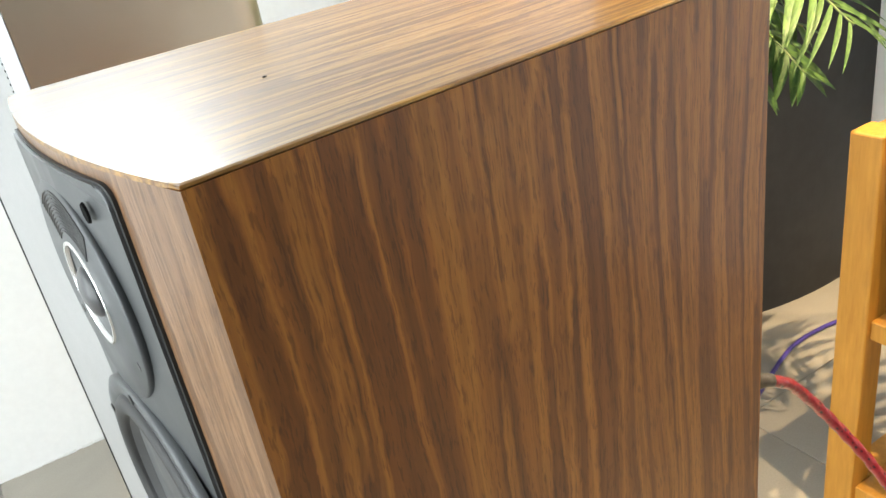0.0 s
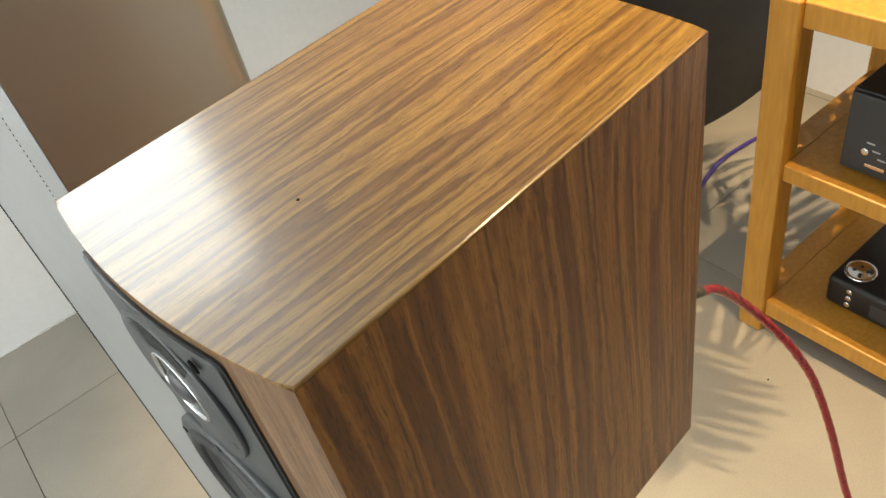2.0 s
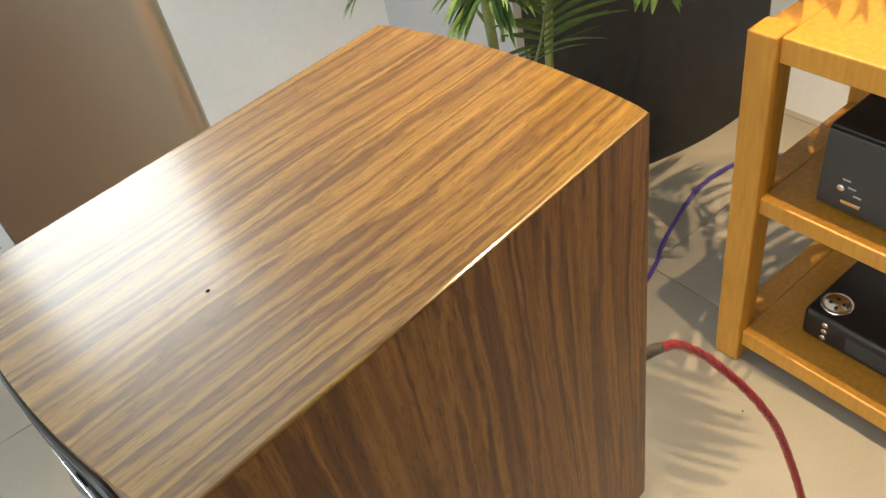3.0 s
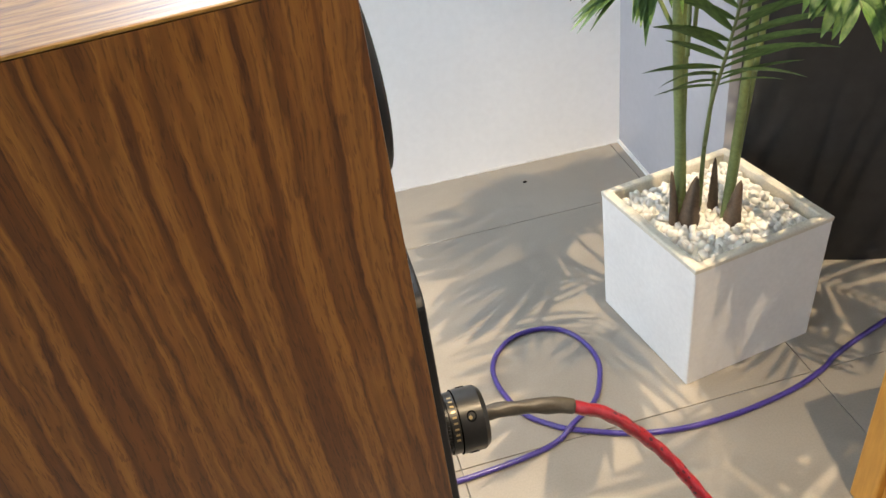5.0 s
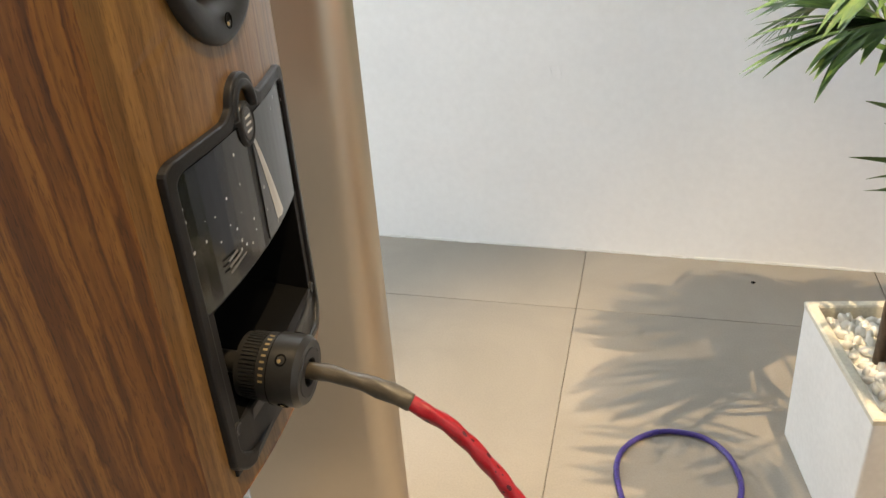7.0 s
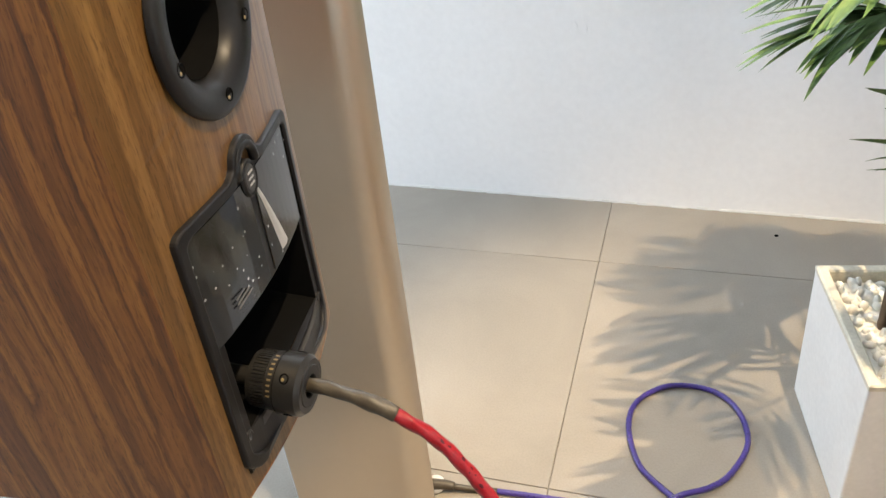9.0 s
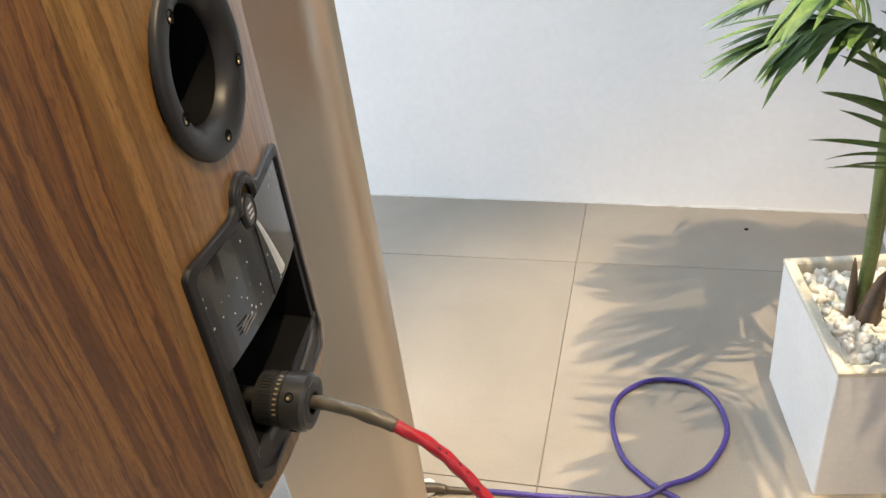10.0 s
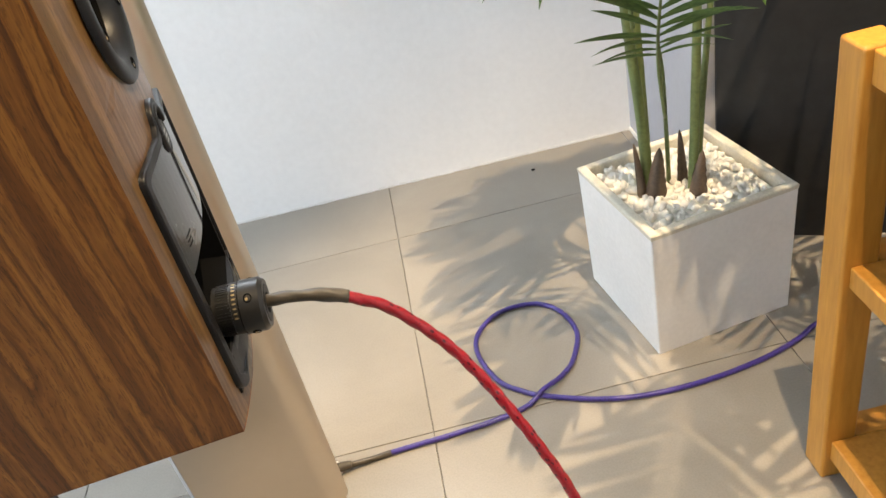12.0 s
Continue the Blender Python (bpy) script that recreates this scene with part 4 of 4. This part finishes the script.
def build_palm():
    palm = empty("palm", Matrix.Translation(PALM + Vector((0.002, 0.016, 0.001))), "artificial palm with green stems and drooping feathered fronds", "palm")
    inv = Matrix.Translation(-PALM)
    z0 = PH - 0.025
    stems = [([(0.797, 0.872, z0), (0.792, 0.880, 0.5), (0.780, 0.89, 0.72), (0.775, 0.90, 0.98)], 0.0128),
             ([(0.812, 0.905, z0), (0.812, 0.91, 0.55), (0.808, 0.92, 0.95)], 0.0110),
             ([(0.876, 0.822, z0), (0.888, 0.825, 0.5), (0.902, 0.83, 0.75), (0.91, 0.84, 0.98)], 0.0110),
             ([(0.900, 0.845, z0), (0.918, 0.85, 0.5), (0.945, 0.85, 0.75)], 0.0085),
             ([(0.850, 0.880, z0), (0.843, 0.868, 0.48), (0.822, 0.830, 0.60), (0.800, 0.80, 0.68)], 0.0052)]
    for pts, r in stems:
        part("stem", tube(smooth_path(pts, 8), lambda s, r=r: r * (1 - 0.3 * s), 12, 0.03, inv), M_STEM, palm, "", True)
    # dry husks at the feet of the stems
    for x, y, h, lean, r in ((0.803, 0.850, 0.115, 0.014, 0.023), (0.778, 0.866, 0.135, -0.012, 0.010), (0.878, 0.804, 0.105, 0.014, 0.019), (0.880, 0.872, 0.13, -0.004, 0.011)):
        part("husk", tube(smooth_path([(x, y, z0), (x + lean * 0.4, y, z0 + h * 0.5), (x + lean, y, z0 + h)], 6), lambda s, r=r: r * (1 - s) ** 0.6 + 0.0012, 9, 0.08, inv), M_HUSK, palm, "dry brown husk", True)
    flat = Vector((0.93, -0.36, 0.0))
    # the small upright frond nearest the loudspeaker
    frond(palm, [(0.843, 0.868, 0.48), (0.80, 0.80, 0.62), (0.775, 0.745, 0.72), (0.775, 0.715, 0.84), (0.785, 0.700, 0.98)], 16, 0.170, SWORD, 0.34, 62, 0.22, 0.0045, flat)
    # arching fronds
    crown = [
        ([(0.775, 0.85, 0.70), (0.75, 0.82, 0.84), (0.69, 0.77, 0.905), (0.625, 0.715, 0.94), (0.555, 0.665, 0.945)], 0.21),
        ([(0.78, 0.89, 0.72), (0.725, 0.95, 0.86), (0.665, 1.02, 0.90), (0.61, 1.07, 0.87)], 0.15),
        ([(0.79, 0.90, 0.80), (0.74, 0.99, 0.97), (0.69, 1.10, 1.04), (0.65, 1.22, 1.03)], 0.20),
        ([(0.80, 0.90, 0.85), (0.79, 1.02, 1.03), (0.79, 1.12, 1.08), (0.79, 1.20, 1.05)], 0.19),
        ([(0.85, 0.90, 0.85), (0.90, 1.01, 1.04), (0.94, 1.12, 1.09), (0.97, 1.22, 1.05)], 0.19),
        ([(0.90, 0.83, 0.78), (0.92, 0.72, 0.97), (0.90, 0.58, 1.06), (0.88, 0.45, 1.05), (0.86, 0.35, 0.99)], 0.17),
        ([(0.91, 0.84, 0.80), (1.00, 0.80, 0.97), (1.06, 0.72, 1.05), (1.11, 0.62, 1.03)], 0.17),
        ([(0.91, 0.84, 0.80), (0.98, 0.70, 1.06), (1.03, 0.52, 1.16), (1.05, 0.34, 1.16), (1.05, 0.2, 1.08)], 0.20),
        ([(0.90, 0.85, 0.80), (0.97, 0.93, 0.98), (1.00, 1.01, 1.04)], 0.16),
        # from here on unseen high fronds, added to cast shade on floor and rack
        ([(0.80, 0.84, 1.00), (0.795, 0.70, 1.25), (0.778, 0.585, 1.33), (0.725, 0.515, 1.335), (0.672, 0.45, 1.32), (0.62, 0.385, 1.27)], 0.155),
        ([(0.90, 0.83, 0.90), (0.93, 0.68, 1.15), (0.96, 0.53, 1.24), (0.99, 0.42, 1.23), (1.01, 0.34, 1.18)], 0.17),
        ([(0.79, 0.88, 0.90), (0.74, 0.82, 1.13), (0.68, 0.76, 1.20), (0.62, 0.70, 1.18)], 0.19),
        ([(0.79, 0.89, 0.90), (0.73, 0.92, 1.12), (0.67, 0.95, 1.19), (0.60, 0.98, 1.18)], 0.19),
        ([(0.79, 0.90, 0.90), (0.75, 0.96, 1.13), (0.71, 1.03, 1.20), (0.67, 1.10, 1.19)], 0.20),
        ([(0.82, 0.90, 0.90), (0.83, 0.98, 1.15), (0.84, 1.07, 1.22), (0.85, 1.15, 1.20)], 0.20),
    ]
    for k, (pts, length) in enumerate(crown):
        if k == 0:
            frond(palm, pts, 17, length, SWORD, 0.30, 25, 0.05)
        elif k == 1:
            frond(palm, pts, 15, length, SWORD, 0.22, 46, 0.05)
        else:
            frond(palm, pts, 21 if k == 9 else 15, length, SLIM if k > 11 else SWORD, 0.34, 60 if k == 9 else 66, 0.15)
    light = [
        [(0.78, 0.84, 0.76), (0.755, 0.80, 0.91), (0.70, 0.745, 0.985), (0.63, 0.69, 1.015), (0.56, 0.64, 1.015)],
        [(0.87, 0.83, 0.80), (0.855, 0.70, 0.95), (0.81, 0.57, 0.965), (0.765, 0.46, 0.91)],
        [(0.90, 0.83, 0.84), (0.95, 0.71, 0.98), (0.97, 0.60, 1.00), (0.98, 0.50, 0.95)],
        [(0.90, 0.82, 0.82), (0.925, 0.68, 0.955), (0.905, 0.54, 0.96), (0.87, 0.43, 0.90)],
    ]
    for k, pts in enumerate(light):
        frond(palm, pts, 15 if k == 0 else 12, 0.22 if k == 0 else 0.115, BROAD if k else SWORD_LIGHT, 0.25, 24 if k == 0 else 54, 0.05 if k == 0 else 0.4, 0.0035)
    return palm


build_palm()


# ---- the rack and its devices ----
RACK = pose(0.822, 0.342, 0, 0, 0, -7.1)


def build_rack():
    base = empty("hifi_rack", RACK, "open beech wood hi-fi rack with three shelves", "rack")
    L, D, H, leg = 0.62, 0.46, 0.832, 0.058
    for x in (0.0, D - leg):
        for y in (-leg, -L):
            part("leg", box(x, y, 0.0005, x + leg, y + leg, H, 0.005, 3), M_BEECH, base)
    for z0, z1 in ((0.780, H - 0.003), (0.446, 0.485), (0.052, 0.098)):
        part("shelf", joined(box(0.012, -L + leg + 0.0005, z0, D - 0.006, -leg - 0.0005, z1, 0.003), box(leg + 0.0005, -leg - 0.0004, z0 + 0.004, D - leg - 0.0005, -0.008, z1 - 0.001, 0.002)), M_BEECH, base)
    return base


build_rack()


def build_upper_device():
    m = RACK @ Matrix.Translation((0.062, -0.140, 0.485))
    base = empty("amplifier", m, "black box amplifier with a grey front on the middle shelf", "amplifier")
    w, d, h, z = 0.30, 0.33, 0.178, 0.010
    part("case", box(0.006, -w, z, d, 0, h, 0.004), M_SCREEN, base)
    front = part("front", box(-0.003, -w + 0.002, z + 0.002, 0.0055, -0.002, h - 0.004, 0.003), M_FACE, base, "dark grey brushed front")
    part("button", lathe([(0.0075, 0), (0.0075, 0.003), (0.006, 0.004), (0, 0.004)], Matrix.Translation((-0.0032, -0.045, 0.062)) @ Matrix.Rotation(radians(-90), 4, "Y"), 24), M_BRIGHT, front, "small silver button", True)
    part("nameplate", box(-0.0042, -0.085, 0.030, -0.0031, -0.048, 0.037, 0.0004), M_BRIGHT, front, "bright silver nameplate")
    for k in range(3):
        part("print_bar", box(-0.0038, -0.060 - 0.012 * k, 0.080 - 0.014 * k, -0.0031, -0.045 - 0.012 * k, 0.083 - 0.014 * k), M_INK, front)
    for x in (0.03, d - 0.03):
        for y in (-0.03, -w + 0.03):
            part("foot", lathe([(0, 0.0006), (0.014, 0.0006), (0.015, 0.009), (0, 0.0098)], Matrix.Translation((x, y, 0)), 20), M_RUBBER, base)


def build_lower_device():
    m = RACK @ Matrix.Translation((0.088, -0.150, 0.098))
    base = empty("streamer", m, "glossy black rounded device with a round dial on the lowest shelf", "audio device")
    w, d, h, z = 0.36, 0.30, 0.084, 0.006
    part("case", box(0.0, -w, z, d, 0, h, 0.011, 4), M_SCREEN, base, "", True)
    dial = part("dial", lathe([(0.033, 0), (0.033, 0.0035), (0.031, 0.005), (0.024, 0.005), (0.023, 0.0042), (0, 0.0042)], Matrix.Translation((0.050, -0.044, h - 0.0008)), 40), M_BRIGHT, base, "round silver control dial", True)
    for k in range(4):
        a = radians(90 * k + 20)
        part("dial_mark", lathe([(0.0042, 0.0004), (0.0036, 0.001), (0, 0.001)], Matrix.Translation((0.050 + 0.013 * math.cos(a), -0.044 + 0.013 * math.sin(a), h + 0.0034)), 10), M_STEEL, dial)
    for k in range(3):
        part("button", lathe([(0.0068, 0), (0.0068, 0.003), (0.0055, 0.004), (0, 0.004)], Matrix.Translation((-0.0002, -0.052, 0.066 - 0.019 * k)) @ Matrix.Rotation(radians(-90), 4, "Y"), 20), M_BRIGHT, base, "small silver button", True)
    part("display", box(-0.0014, -0.26, 0.022, 0.0008, -0.100, 0.062, 0.0006), M_FACE, base, "dark display window")
    for x in (0.04, d - 0.04):
        for y in (-0.04, -w + 0.04):
            part("foot", lathe([(0, 0.0006), (0.014, 0.0006), (0.015, 0.005), (0, 0.0058)], Matrix.Translation((x, y, 0)), 20), M_RUBBER, base)


build_upper_device()
build_lower_device()


# ---- ceiling spots and trim of the added window ----
def build_spot(x, y, aim):
    base = empty("ceiling_spotlight", Matrix.Translation((x, y, CEIL)), "white ceiling spotlight with a warm lamp", "spotlight", "ceiling spots")
    part("housing", lathe([(0.060, -0.0005), (0.062, -0.012), (0.056, -0.020), (0.046, -0.020), (0.042, -0.006), (0, -0.006)], None, 32), M_WHITE, base, "", True)
    part("lens", lathe([(0.040, -0.0075), (0.03, -0.0085), (0, -0.009)], None, 24), M_LED, base, "", True)


for (sx, sy), aim, watts, cone in SPOTS:
    build_spot(sx, sy, aim)


def build_high_window():
    base = empty("highlight_window", ROOM @ Matrix.Translation(((W0 + W1) / 2, 0.09, (WZ0 + WZ1) / 2)), "unseen high window, added for the highlight on the cabinet top", "window", kind="structure")
    hw, hh, f = (W1 - W0) / 2 - 0.001, (WZ1 - WZ0) / 2 - 0.001, 0.035
    part("window_frame", joined(box(-hw, -0.03, -hh, -hw + f, 0.03, hh), box(hw - f, -0.03, -hh, hw, 0.03, hh), box(-hw + f, -0.03, -hh, hw - f, 0.03, -hh + f), box(-hw + f, -0.03, hh - f, hw - f, 0.03, hh)), M_WHITE, base)


build_high_window()

def grit(x, y, z, r, label):
    bm = bmesh.new()
    bmesh.ops.create_icosphere(bm, subdivisions=1, radius=r, matrix=Matrix.Translation((x, y, z)) @ Matrix.Diagonal((1.3, 1.0, 0.5, 1)))
    return tagged(part("grit", bm, M_VOID), label, "grit", "floor grit")


grit(0.761, 1.647, 0.003, 0.0055, "tiny dark speck lying on the tiled floor")
grit(0.700, 0.203, 0.0012, 0.0022, "tiny dark speck lying on the tiled floor")

grit(-0.258, 0.106, ST + 0.0003, 0.0010, "tiny dark speck lying on the walnut cabinet top")

# flaked paint on the white wall, and ragged filler along its foot
for u, z, h in ((-0.105, 0.545, 0.030), (-0.078, 0.535, 0.042), (0.06, 0.030, 0.028)):
    part("paint_flake", tube([ROOM @ Vector((u + 0.004 * math.sin(s * 5), -0.0006, z + h * s)) for s in [i / 6 for i in range(7)]], lambda s: 0.0016 * math.sin(math.pi * (0.1 + 0.8 * s)), 6), M_WALL, wall_north)
for k in range(46):
    u = -0.75 + k * 0.0345 + rng.uniform(-0.01, 0.01)
    part("filler", box(u, -0.0016 - rng.uniform(0, 0.0025), 0.0, u + rng.uniform(0.02, 0.05), -0.0002, rng.uniform(0.003, 0.008), m=ROOM), M_WHITE, wall_north)

# ---- floor tiles, last: 0.8 m porcelain with thin joints ----
tile_mesh = {}
T0U, T0V, TS = 0.009, -0.3236, 0.8
RM = Matrix.Translation((0.3, 1.8275, 0)) @ Matrix.Rotation(radians(-6.7), 4, "Z")   # the tiles lie a little askew to the wall


def tile(u0, v0, u1, v1):
    key = (round(u1 - u0, 4), round(v1 - v0, 4))
    if key not in tile_mesh:
        w, h = key[0] / 2 - 0.0010, key[1] / 2 - 0.0010
        bm = box(-w, -h, -0.0058, w, h, 0.0, 0.0009, 1)
        me = bpy.data.meshes.new("tile")
        bm.to_mesh(me)
        bm.free()
        me.materials.append(M_TILE)
        tile_mesh[key] = me
    ob = new("tile", tile_mesh[key])
    ob.parent = floor
    ob.matrix_basis = RM @ Matrix.Translation(((u0 + u1) / 2, (v0 + v1) / 2, 0))


us = sorted({WEST, EAST} | {T0U + TS * k for k in range(-6, 4) if WEST < T0U + TS * k < EAST})
vs = sorted({SOUTH, 0.09} | {T0V - TS * k for k in range(0, 8) if SOUTH < T0V - TS * k < 0})
for ua, ub in zip(us, us[1:]):
    for va, vb in zip(vs, vs[1:]):
        tile(ua, va, ub, vb)
